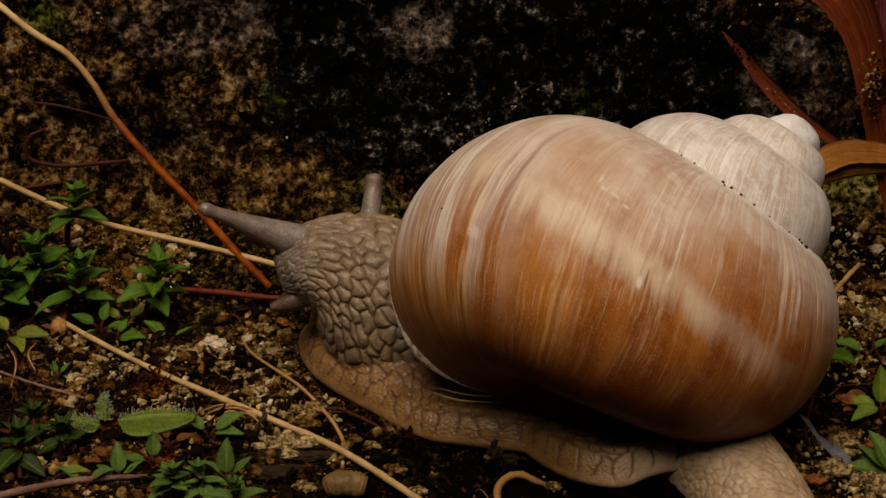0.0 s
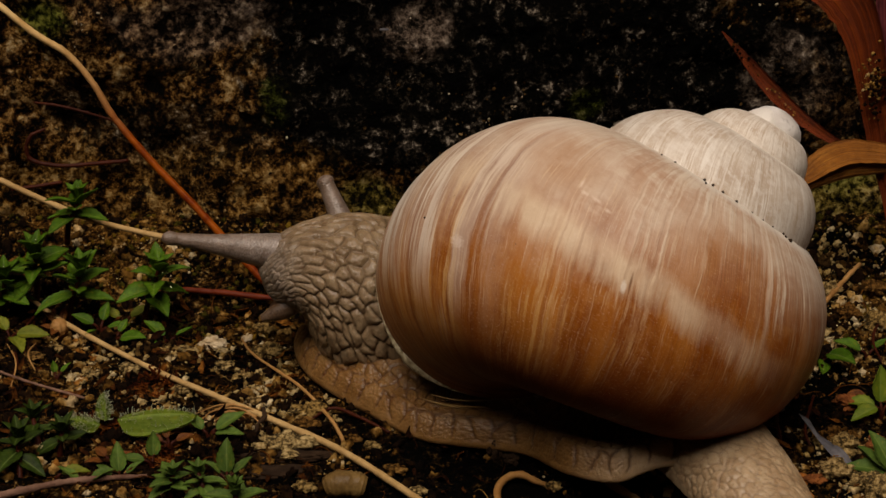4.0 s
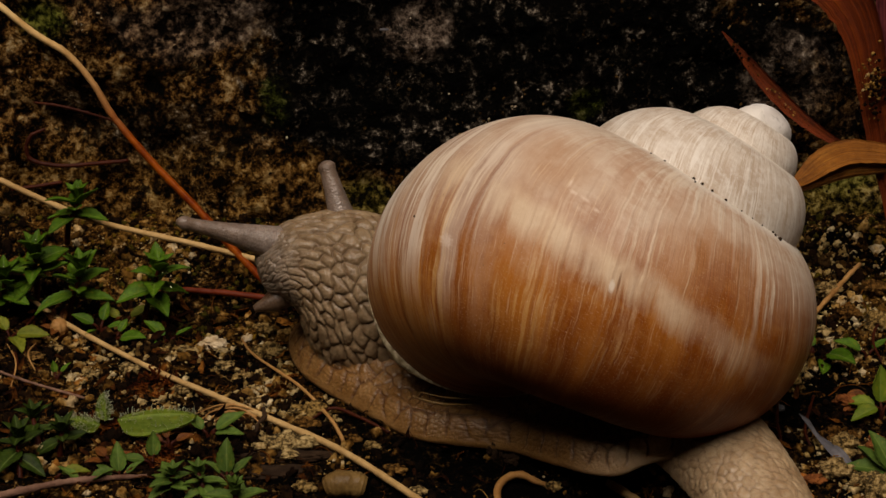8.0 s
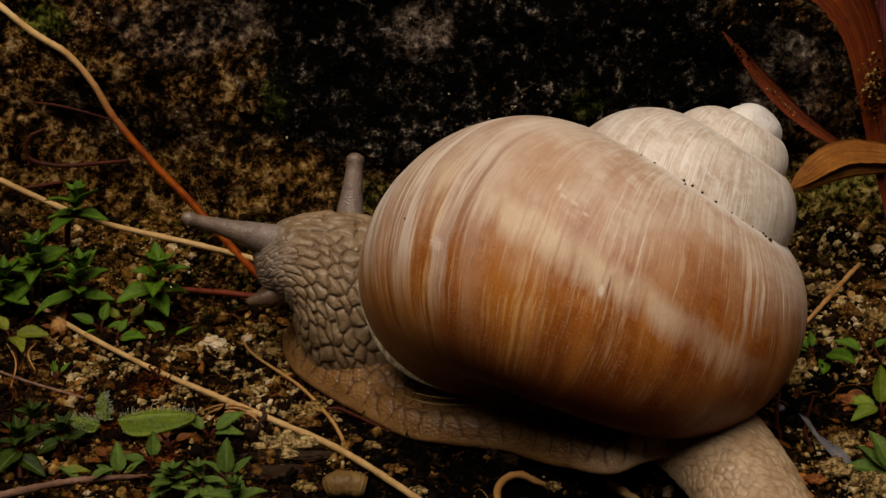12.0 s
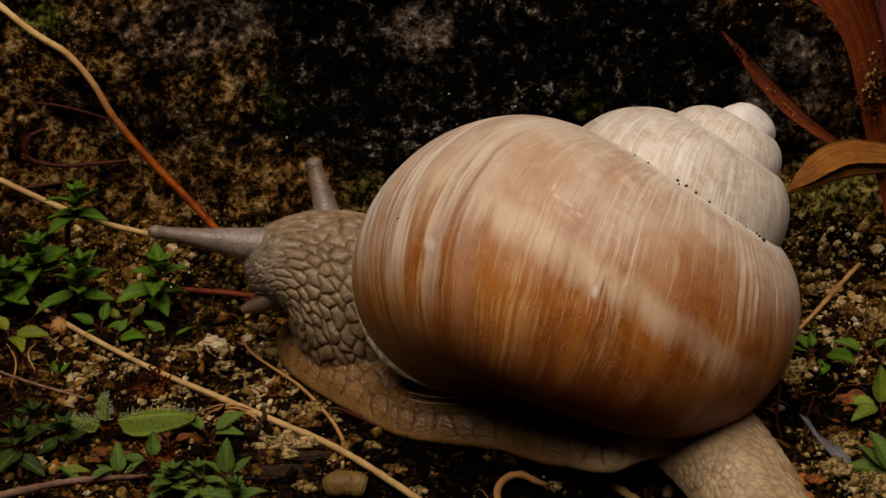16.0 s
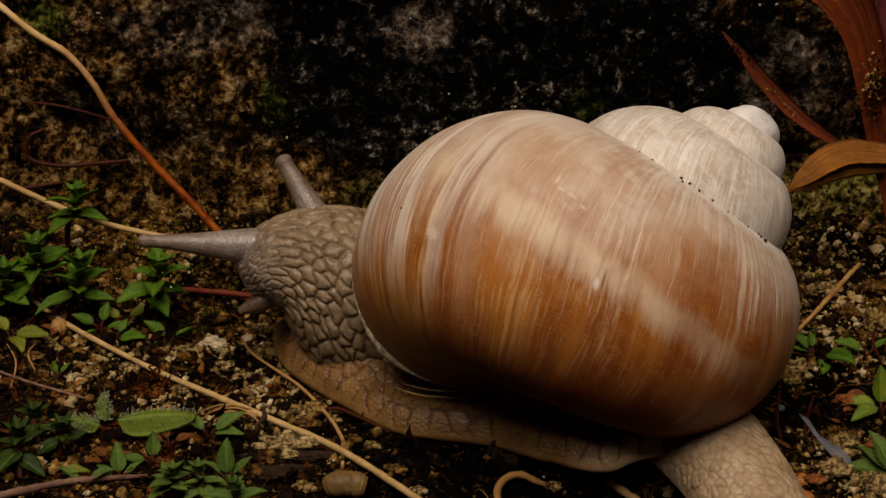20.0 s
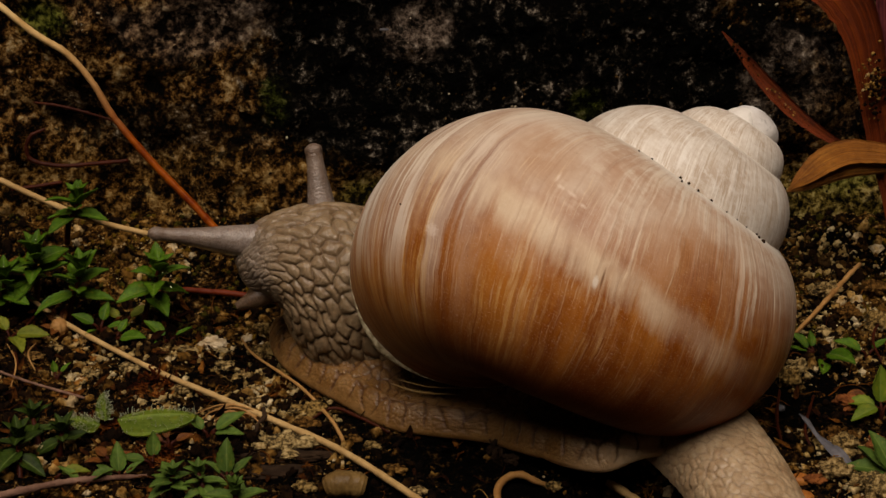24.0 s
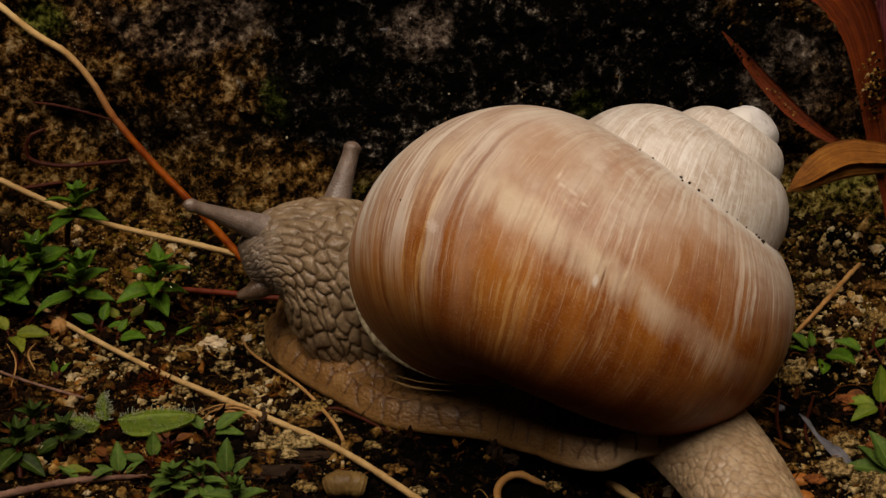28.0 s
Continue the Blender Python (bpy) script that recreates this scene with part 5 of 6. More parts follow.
    hairy_leaf((-35.658, -7.223, 1.2), 82, 14, 3.8, 1.7, 3, "small hairy light green leaf", 0.15, -35)
    # beside and behind the shell
    low_leaves((41.161, 10.448, -0), [(60, 40, 0.8, 0.8), (95, 15, 0.7, 0.6), (10, 50, 0.6, 0.8)], M_LEAF, "small dark green leaves behind the shell", 21)
    low_leaves((47.076, 10.179, -0), [(80, 25, 0.95, 0.8), (-60, 20, 0.7, 0.8)], M_LEAF, "dark green seedling with rounded leaves", 22)
    low_leaves((42.087, 9.106, -0), [(-150, 20, 1.1, 1.4), (170, 0, 0.8, 0.6)], M_LEAF, "oval dark green leaf behind the shell", 23)
    low_leaves((46.339, -3.033, -0), [(5, 70, 1.3, 1.2), (70, 5, 1.0, 1.0), (120, -5, 1.0, 1.2), (-60, 40, 1.1, 1.2)], M_HAIRY, "fresh green seedling on the soil", 24)
    low_leaves((45.43, -16.378, -0.001), [(65, 30, 1.3, 0.8), (85, 12, 1.2, 0.9), (30, 50, 1.2, 0.8)], M_LEAF2, "green blades near the tail", 25)
    # older leaves turning yellow under the shoots
    low_leaves((-36.2, 17.5, 0.2), [(-60, 12, 0.95, 1.0), (60, 20, 0.7, 0.8)], M_YELLOW, "yellowing oval leaves low under the shoots", 31)
    low_leaves((-48.6, 14.0, 0.1), [(-100, 5, 1.05, 1.0), (-150, 0, 1.0, 0.8), (40, 30, 0.8, 1.0)], M_YELLOW, "yellowing broad leaves beside the straw", 32)
    low_leaves((-38.9, -17.0, 0.1), [(-80, 8, 0.85, 1.0)], M_YELLOW, "single yellowish oval leaf above the twig", 33)
    # withered bits
    low_leaves((-43.544, 16.621, 0.017), [(60, 40, 0.5, 1.0), (-20, 50, 0.55, 0.8), (170, 10, 0.5, 0.6), (110, 20, 0.45, 0.5)], M_OLDLEAF, "withered brown leaves on the soil", 26)
    low_leaves((-28.189, -9.588, -0), [(-60, 10, 0.55, 0.5), (70, 15, 0.5, 0.5), (150, 0, 0.55, 0.4), (20, 40, 0.5, 0.6)], M_OLDLEAF, "orange brown dead leaves under the shoots", 28)
    low_leaves((-33.849, -13.029, 0), [(-60, 10, 0.5, 0.5), (40, 15, 0.55, 0.5), (120, 25, 0.5, 0.5)], M_OLDLEAF, "orange brown dead leaves under the shoots", 29)
    low_leaves((36.859, -15.689, -0.083), [(-60, 10, 0.8, 0.4), (70, 5, 0.8, 0.4)], M_OLDLEAF, "orange brown dead leaf by the tail", 30)


def pebble(at, r, seed, label, squash=(1.25, 1.0, 0.8), material=None):
    """A crumbly lump of soil, its outline that of many grown-together crumbs."""
    g = np.random.default_rng(seed)
    d, f = ico(5)
    reach = np.full(len(d), 0.5)
    for k in range(46):
        c = g.normal(size=3)
        c *= g.random() ** 0.4 * 0.78 / np.linalg.norm(c)
        q = 0.10 + 0.30 * g.random() ** 1.8
        b = d @ c
        disc = b * b - c @ c + q * q
        reach = np.maximum(reach, np.where(disc > 0, b + np.sqrt(np.maximum(disc, 0)), 0))
    fine = np.array([noise.fractal(Vector(p * 5.0 + seed), 0.6, 2.1, 3) + 1.3 * noise.noise(Vector(p * 13.0 + seed)) for p in d])
    v = d * (reach * (1 + 0.13 * fine))[:, None] * np.array(squash) * r
    x, y = at[0], at[1]
    thing("soil_lump", (x, y, ground_z(x, y) + 0.45 * r * squash[2]), label, "soil lump", "soil lumps", mesh_of("soil_lump", v, f, material or M_PEBBLE))


def moss_tuft(at, reach, high, seed, label):
    """A low tangle of short curled fibres."""
    g = np.random.default_rng(seed)
    bits = []
    for k in range(230):
        a, d = g.uniform(0, 6.28), reach * g.random() ** 0.6
        x, y = d * math.cos(a), 0.7 * d * math.sin(a)
        top = high * max(0.15, 1 - (d / reach) ** 2)
        p = [np.array([x, y, g.uniform(-0.2, 0.5) * top])]
        for _ in range(3):
            p.append(p[-1] + np.array([g.normal(0, 0.45), g.normal(0, 0.45), g.normal(0.12, 0.3) * top]))
        r = g.uniform(0.05, 0.14)
        bits.append(tube(p, (r, r, r, 0.5 * r), 9, 5, 0.15, k))
    v, f = join(bits)
    thing("dead_moss", (*at, ground_z(*at)), label, "moss", "dead moss", mesh_of("dead_moss", v, f, M_DEADMOSS))


def build_small():
    white, tan, rusty = "pale limestone crumb on dark soil", "ochre crumbly lump of soil", "rusty red grain of soil"
    for k, (at, r, lab) in enumerate((((-25.571, 12.898, 0), 1.45, white), ((-21.848, 13.862, 0), 0.6, white), ((-16.075, -9.588, -0), 1.5, tan), ((-9.294, -8.655, -0), 0.9, tan), ((-14.11, -6.054, -0), 1.3, tan),
                                      ((-28.624, 11.804, 0), 0.9, tan), ((-27.989, 2.582, 0), 1.0, tan), ((-30.847, 9.106, 0), 0.8, tan), ((-34.264, 6.459, 0), 1.1, tan), ((-38.502, 5.805, 0), 0.9, tan),
                                      ((-23.806, 7.116, 0), 1.1, tan), ((-19.921, 0.684, -0), 0.9, tan), ((-15.466, -3.033, -0), 1.2, tan), ((-11.532, -4.25, -0), 0.8, tan), ((-2.474, -18.559, -0.004), 0.8, tan),
                                      ((-20.09, 15.951, 0), 1.2, tan), ((40.683, -8.654, -0.001), 1.7, tan), ((38.717, 6.459, -0), 1.4, tan), ((38.921, -16.31, -0.042), 1.6, tan), ((42.412, -17.461, -0.01), 1.5, tan),
                                      ((37.051, -17.491, -0.123), 1.0, rusty), ((44.614, -9.588, -0), 1.3, rusty), ((46.322, 19.337, 0.445), 1.4, tan), ((49.409, 22.822, 1.618), 1.5, tan), ((44.18, 22.822, 1.618), 1.6, tan),
                                      ((42.931, 15.951, 0), 1.0, tan), ((44.73, 13.173, -0), 0.9, tan), ((43.053, -1.188, -0), 1.3, rusty), ((-45.209, 9.106, 0), 0.9, tan), ((-40.603, 1.313, 0), 0.8, rusty),
                                      ((-43.126, 11.804, 0), 0.9, tan), ((-21.894, 6.459, 0), 0.8, tan), ((-33.362, 14.555, 0), 0.9, tan), ((-17.565, 6.459, 0), 0.8, tan), ((-7.19, -10.746, -0), 0.8, tan), ((-4.796, -14.715, -0), 1.0, tan),
                                      ((11.097, -17.198, -0.824), 0.8, tan), ((-13.719, -18.566, -0), 1.0, tan), ((-13.595, 1.313, -0), 0.7, tan))):
        pebble(at, r, 40 + k, lab, (1.3, 1.0, 0.7), {white: M_CHALK, rusty: M_RUSTY}.get(lab))
    for k, (at, r, sq) in enumerate((((-16.3, -10.2, 0), 2.5, (1.35, 1.0, 0.55)), ((-14.2, -2.9, 0), 1.9, (1.3, 1.0, 0.6)), ((40.7, -11.4, 0), 1.9, (1.2, 1.0, 0.8)), ((43.3, -19.2, 0), 2.2, (1.2, 1.0, 0.75)),
                                     ((37.4, 3.4, 0), 1.5, (0.9, 0.8, 1.0)), ((49.3, 16.6, 0), 1.7, (1.1, 1.0, 0.9)), ((-19.6, 11.2, 0), 1.6, (1.4, 1.0, 0.5)))):
        pebble(at, r, 90 + k, "yellowish porous crumbly lump of soil", sq, M_CLUMP)
    moss_tuft((-31.2, 3.9), 3.3, 1.5, 34, "clump of dead rusty brown moss on the soil")
    moss_tuft((-36.5, -4.6), 2.0, 1.0, 35, "small tuft of dead rusty moss on the soil")
    moss_tuft((-29.5, -11.5), 2.4, 1.0, 36, "rusty dead moss fibres under the shoots")
    pebble((5.321, -11.406, -0.017), 1.25, 35, "dark tuft of humus against the snail foot", (0.8, 0.7, 1.6), M_BARK)
    pebble((6.952, -13.143, -0.066), 0.9, 36, "dark crumb of humus beside the snail foot", (1.1, 0.9, 0.9), M_BARK)
    # empty husk of a seed
    v, f = tube([(-1.9, 0, 0.6), (-1.2, 0, 0.9), (0, 0, 1.1), (1.2, 0, 0.9), (1.9, 0, 0.7)], (1.0, 1.3, 1.25, 1.3, 1.05), 30, 16, 0.03, 3)
    thing("seed_husk", (-9.646, -19.114, 0.2), "yellowish translucent seed husk on the soil", "seed husk", "", mesh_of("seed_husk", v, f, M_HUSK))
    v, f = lump(4, 17, 0.12, 1.2)
    thing("round_seed", (-43.441, 16.261, 0.703), "round orange brown seed beside the straw", "seed", "", mesh_of("round_seed", v * np.array([1.0, 0.9, 0.95]) * (1 + 0.06 * np.cos(9 * np.arctan2(v[:, 1], v[:, 0])))[:, None], f, M_CURL))
    # white seed caught on the stone
    v, f = lump(3, 91, 0.2)
    thing("white_seed", (-6.843, 37.424, 28.745), "tiny white seed stuck to the stone", "seed", "", mesh_of("white_seed", v * np.array([0.55, 0.15, 0.18]), f, M_SILK))
    v, f = lump(3, 92, 0.15)
    thing("round_bead", (35.712, -2.338, 0.5), "small bluish white round bead on black soil", "bead", "", mesh_of("bead", v * np.array([0.5, 0.45, 0.42]), f, M_SILK))
    v, f, uv = ribbon([(0, 0, 0.9), (0.5, -2.4, 1.3), (1.2, -5.2, 1.1), (2.6, -8.8, 1.2), (3.7, -11.2, 0.8)], (0.12, 0.5, 0.45, 1.3, 0.9), (-0.3, -0.5, 1), 0.4, 0.05, 34, 9, 0.10, 5)
    thing("web_scrap", (37.3, -4.8, 0.3), "greyish shining scrap of old cobweb on the soil", "cobweb", "", mesh_of("web_scrap", v, f, M_SILK, uv))
    v, f, uv = ribbon([(0, 0, 0.4), (0.7, 0.3, 0.9), (1.4, 0.4, 0.9), (2.1, 0.1, 0.4)], (0.5, 1.2, 1.3, 0.6), (0, -0.6, 1), -0.6, 0.12, 30, 11, 0.16, 2)
    thing("leaf_scrap", (43.0, -0.6, 0.2), "curled ribbed reddish leaf scrap on the soil", "dead leaf", "", mesh_of("leaf_scrap", v, f, M_OLDLEAF, uv))
    for k, at in enumerate(((35.7, -17.2, 0.5), (35.4, -20.3, 0.4))):
        v, f = lump(3, 70 + k, 0.12, 1.1)
        thing("orange_seed", at, "smooth orange brown seed on the soil", "seed", "orange seeds", mesh_of("orange_seed", v * np.array([1.3, 0.8, 0.7]), f, M_SEED))
    # dew on the shoots
    g = random.Random(9)
    for k, at in enumerate(((-32.396, 13.6, 8.717), (-31.012, 13.6, 8.855), (-30.48, 13.8, 8.69), (-30.195, 13.4, 7.285), (-41.404, 23, 14.999), (-41.734, 14.5, 7.658))):
        v, f = lump(3, 3 + k, 0.03)
        thing("dew_drop", at, "tiny clear dew drop on a green leaf", "dew drop", "dew drops", mesh_of("dew_drop", v * 0.14, f, M_DEW))


def build_litter():
    g = np.random.default_rng(31)
    bits = []
    for k in range(420):
        if k < 260:
            x, y = g.uniform(-50, -12), g.uniform(-26, 22)
        else:
            x, y = g.uniform(-50, 50), g.uniform(-28, 24)
        v, f, _ = rib_leaf(g.uniform(0.9, 2.6), g.uniform(0.35, 1.0), g.uniform(-0.6, 0.8), g.uniform(-0.5, 0.9), 0.07, 7, 5, 1.0, 0.12, k)
        q = np.array(Euler((g.uniform(-0.5, 0.7), g.uniform(-0.6, 0.6), g.uniform(0, 6.28))).to_matrix())
        bits.append((v @ q.T + np.array([x, y, ground_z(x, y) + 0.35]), f))
    v, f = join(bits)
    tagged(new("leaf_litter", mesh_of("leaf_litter", v, f, M_LITTER)), "rusty brown scraps of dead leaves on the soil", "leaf litter", kind="stuff")
    bits = []
    for k in range(260):
        x, y, a = g.uniform(-50, 50), g.uniform(-28, 26), g.uniform(0, 6.28)
        p = []
        for i in range(4):
            p.append((x, y, ground_z(x, y) + (0.15 if i in (0, 3) else g.uniform(0.3, 1.0))))
            a += g.uniform(-0.7, 0.7)
            x, y = x + 1.1 * math.cos(a), y + 1.1 * math.sin(a)
        r = g.uniform(0.03, 0.085)
        bits.append(tube(p, (r, r, r, r * 0.6), 12, 5, 0.05, k))
    v, f = join(bits)
    tagged(new("root_fibres", mesh_of("root_fibres", v, f, M_LITTER)), "thin brown root fibres on the soil", "root fibres", kind="stuff")


# ---------------------------------------------------------------- movement
def about(pivot, shift, roll):
    """A turn by roll degrees, seen from the camera, about a point in the snail's space, and a shift, all in millimetres."""
    p = Vector(pivot) * MM
    return Matrix.Translation(p + Vector(shift) * MM) @ Matrix.Rotation(radians(-roll), 4, VIEW_B) @ Matrix.Translation(-p)


def swung(pivot, shift, turn):
    """A turn about a point in the snail's space, in degrees about the view's right, up and back, and a shift in millimetres."""
    p = Vector(pivot) * MM
    w = VIEW_R * turn[0] + VIEW_U * turn[1] + VIEW_B * turn[2]
    return Matrix.Translation(p + Vector(shift) * MM) @ Matrix.Rotation(radians(w.length), 4, w if w.length > 1e-6 else VIEW_B) @ Matrix.Translation(-p)


def stalk_pose(tip, root):
    z = (Vector(root) - Vector(tip)).to_track_quat("Z", "Y").to_matrix().to_4x4()
    return Matrix.Translation(Vector(tip) * MM) @ z


def motions():
    walk(SNAIL_PARTS["snail"], [(t, Matrix.Translation((Vector(SNAIL) + Vector(d)) * MM)) for t, *d in [(0, 1.087, -0.07, 0), (0.5, 1.05, -0.07, 0), (1, 0.997, -0.07, 0), (1.5, 0.943, -0.089, 0), (2, 0.898, -0.126, 0), (2.5, 0.845, -0.163, 0), (3, 0.77, -0.2, 0), (3.5, 0.663, -0.215, 0), (5.5, 0.391, -0.36, 0), (6, 0.279, -0.307, 0), (6.5, 0.188, -0.253, 0), (7, 0.119, -0.162, 0), (7.5, 0.059, -0.071, 0), (8, -0.008, -0, 0), (8.5, -0.083, 0.071, 0), (9, -0.159, 0.126, 0), (9.5, -0.243, 0.145, 0), (10, -0.333, 0.127, 0), (10.5, -0.424, 0.11, 0), (11, -0.521, 0.145, 0), (11.5, -0.62, 0.179, 0), (12, -0.703, 0.159, 0), (12.5, -0.785, 0.14, 0), (14.5, -1.058, 0.285, 0), (15, -1.193, 0.372, 0), (16, -1.376, 0.355, 0), (16.5, -1.428, 0.374, 0), (17, -1.465, 0.43, 0), (17.5, -1.503, 0.538, 0), (18, -1.564, 0.697, 0), (18.5, -1.64, 0.837, 0), (19, -1.715, 0.926, 0), (20, -1.837, 1.143, 0), (21, -1.912, 1.389, 0), (21.5, -1.965, 1.424, 0), (23.5, -2.265, 1.718, 0), (24, -2.32, 1.823, 0), (24.5, -2.366, 1.858, 0), (25, -2.425, 1.858, 0), (25.5, -2.493, 1.876, 0), (26, -2.554, 1.928, 0), (26.5, -2.63, 2.017, 0), (27, -2.72, 2.125, 0), (27.5, -2.804, 2.249, 0), (28, -2.873, 2.428, 0)]])
    walk(SNAIL_PARTS["shell"], [(t, swung(SHELL_PIVOT, d[:3], d[3:])) for t, *d in [(0, 1.255, -0.271, -0.196, -1.635, 0.512, -2.478), (0.5, 1.177, -0.312, -0.152, -1.462, 0.448, -2.262), (1, 1.094, -0.287, -0.154, -1.237, 0.378, -1.996), (1.5, 0.992, -0.093, -0.192, -0.77, 0.361, -1.551), (2, 0.79, -0.206, -0.105, -0.472, 0.401, -1.097), (2.5, 0.635, -0.121, -0.136, -0.424, 0.333, -0.812), (3, 0.535, 0.015, -0.177, -0.405, 0.281, -0.604), (3.5, 0.492, -0.066, -0.143, -0.444, 0.23, -0.358), (5.5, -0.07, 0.018, -0.047, 0.015, 0.327, 0.796), (6, -0.119, -0.02, 0.016, 0.414, 0.258, 0.895), (6.5, -0.148, -0.042, 0.03, 0.481, 0.09, 0.85), (7, -0.125, -0.053, 0.04, 0.304, 0.173, 0.513), (7.5, -0.039, -0.062, 0.044, 0.132, 0.083, 0.194), (8, -0.003, -0.043, 0.019, 0.024, -0.007, 0.019), (8.5, 0.006, -0.096, 0.021, 0.013, -0.067, -0.046), (9, -0.007, -0.024, -0.024, 0.142, -0.03, -0.031), (9.5, -0.031, -0.011, -0.007, 0.514, 0.016, 0.002), (10, -0.087, 0.013, 0, 0.759, 0.048, 0.104), (10.5, -0.148, 0.124, -0.042, 1.021, 0.001, 0.167), (11, -0.188, 0.007, -0.045, 1.183, -0.153, 0.271), (11.5, -0.226, -0.249, -0.002, 1.035, -0.12, 0.262), (12, -0.212, -0.052, -0.065, 1.109, -0.159, 0.212), (12.5, -0.215, 0.076, -0.083, 1.274, -0.215, 0.206), (14.5, -0.284, -0.032, -0.016, 1.675, -0.048, 0.216), (15, -0.217, -0.11, -0.016, 1.617, -0.05, 0.122), (16, -0.214, -0.199, -0.016, 1.464, 0.142, 0.188), (16.5, -0.177, -0.219, -0.02, 1.384, 0.075, 0.142), (17, -0.15, -0.307, 0.003, 1.234, 0.08, 0.008), (17.5, -0.135, -0.499, 0.091, 1.18, 0.274, -0.183), (18, -0.052, -0.59, 0.165, 1.159, 0.346, -0.575), (18.5, 0.058, -0.597, 0.154, 0.905, 0.386, -0.93), (19, 0.178, -0.594, 0.153, 0.753, 0.346, -1.212), (20, 0.317, -0.754, 0.155, 0.32, 0.399, -1.585), (21, 0.419, -0.907, 0.127, -0.196, 0.422, -1.984), (21.5, 0.481, -0.895, 0.123, -0.165, 0.417, -1.998), (23.5, 0.502, -0.904, 0.124, 0.574, 0.9, -2.084), (24, 0.582, -1.068, 0.158, 0.417, 0.839, -2.244), (24.5, 0.639, -1.09, 0.158, 0.29, 0.855, -2.387), (25, 0.705, -1.107, 0.16, 0.232, 0.857, -2.425), (25.5, 0.763, -1.145, 0.152, 0.144, 0.954, -2.45), (26, 0.829, -1.202, 0.194, 0.267, 1.038, -2.533), (26.5, 0.887, -1.258, 0.294, 0.576, 1.111, -2.622), (27, 0.955, -1.247, 0.314, 0.759, 1.155, -2.754), (27.5, 1.005, -1.337, 0.311, 0.741, 1.165, -2.883), (28, 1.015, -1.655, 0.359, 0.625, 1.22, -2.963)]])
    walk(SNAIL_PARTS["head"], [(t, about(HEAD_PIVOT, d[:3], d[3])) for t, *d in [(0, 0.859, -0.035, -0.226, 2.757), (0.5, 0.776, -0.04, -0.237, 2.386), (1, 0.665, -0.052, -0.261, 1.323), (1.5, 0.508, -0.046, -0.288, 0.045), (2, 0.337, -0.027, -0.328, -0.932), (2.5, 0.195, -0.007, -0.366, -1.782), (3, 0.091, 0.022, -0.381, -2.75), (3.5, 0.023, 0.03, -0.397, -3.521), (5.5, -0.432, 0.087, -0.584, -5.817), (6, -0.519, 0.057, -0.536, -4.864), (6.5, -0.492, 0.068, -0.397, -3.498), (7, -0.353, 0.059, -0.221, -2.122), (7.5, -0.175, 0.031, -0.086, -0.962), (8, -0.008, 0.004, 0.009, 0.204), (8.5, 0.106, -0.028, 0.093, 1.275), (9, 0.14, -0.065, 0.13, 1.721), (9.5, 0.125, -0.101, 0.093, 1.949), (10, 0.102, -0.108, 0.041, 2.598), (10.5, 0.099, -0.104, 0.013, 3.574), (11, 0.146, -0.14, 0.011, 4.477), (11.5, 0.21, -0.17, 0.019, 4.945), (12, 0.251, -0.152, 0.014, 5.281), (12.5, 0.299, -0.139, 0.003, 5.694), (14.5, 0.133, -0.252, 0.07, 2.603), (15, 0.086, -0.341, 0.066, 1.38), (16, -0.065, -0.358, -0.008, -1.006), (16.5, -0.138, -0.391, -0.038, -2.058), (17, -0.191, -0.44, -0.023, -3.393), (17.5, -0.251, -0.52, 0.039, -4.523), (18, -0.287, -0.638, 0.126, -5.023), (18.5, -0.286, -0.742, 0.204, -5.058), (19, -0.255, -0.811, 0.245, -5.053), (20, -0.137, -1.009, 0.286, -4.797), (21, 0.014, -1.194, 0.419, -3.79), (21.5, 0.081, -1.211, 0.457, -4.505), (23.5, -0.012, -1.471, 0.529, -4.862), (24, 0.145, -1.521, 0.649, -3.361), (24.5, 0.314, -1.506, 0.755, -1.934), (25, 0.492, -1.47, 0.833, -1.052), (25.5, 0.617, -1.456, 0.901, -0.952), (26, 0.671, -1.481, 0.96, -1.08), (26.5, 0.73, -1.545, 1.013, -0.546), (27, 0.821, -1.619, 1.083, 0.314), (27.5, 0.927, -1.704, 1.169, 0.336), (28, 1.037, -1.845, 1.249, -0.314)]])
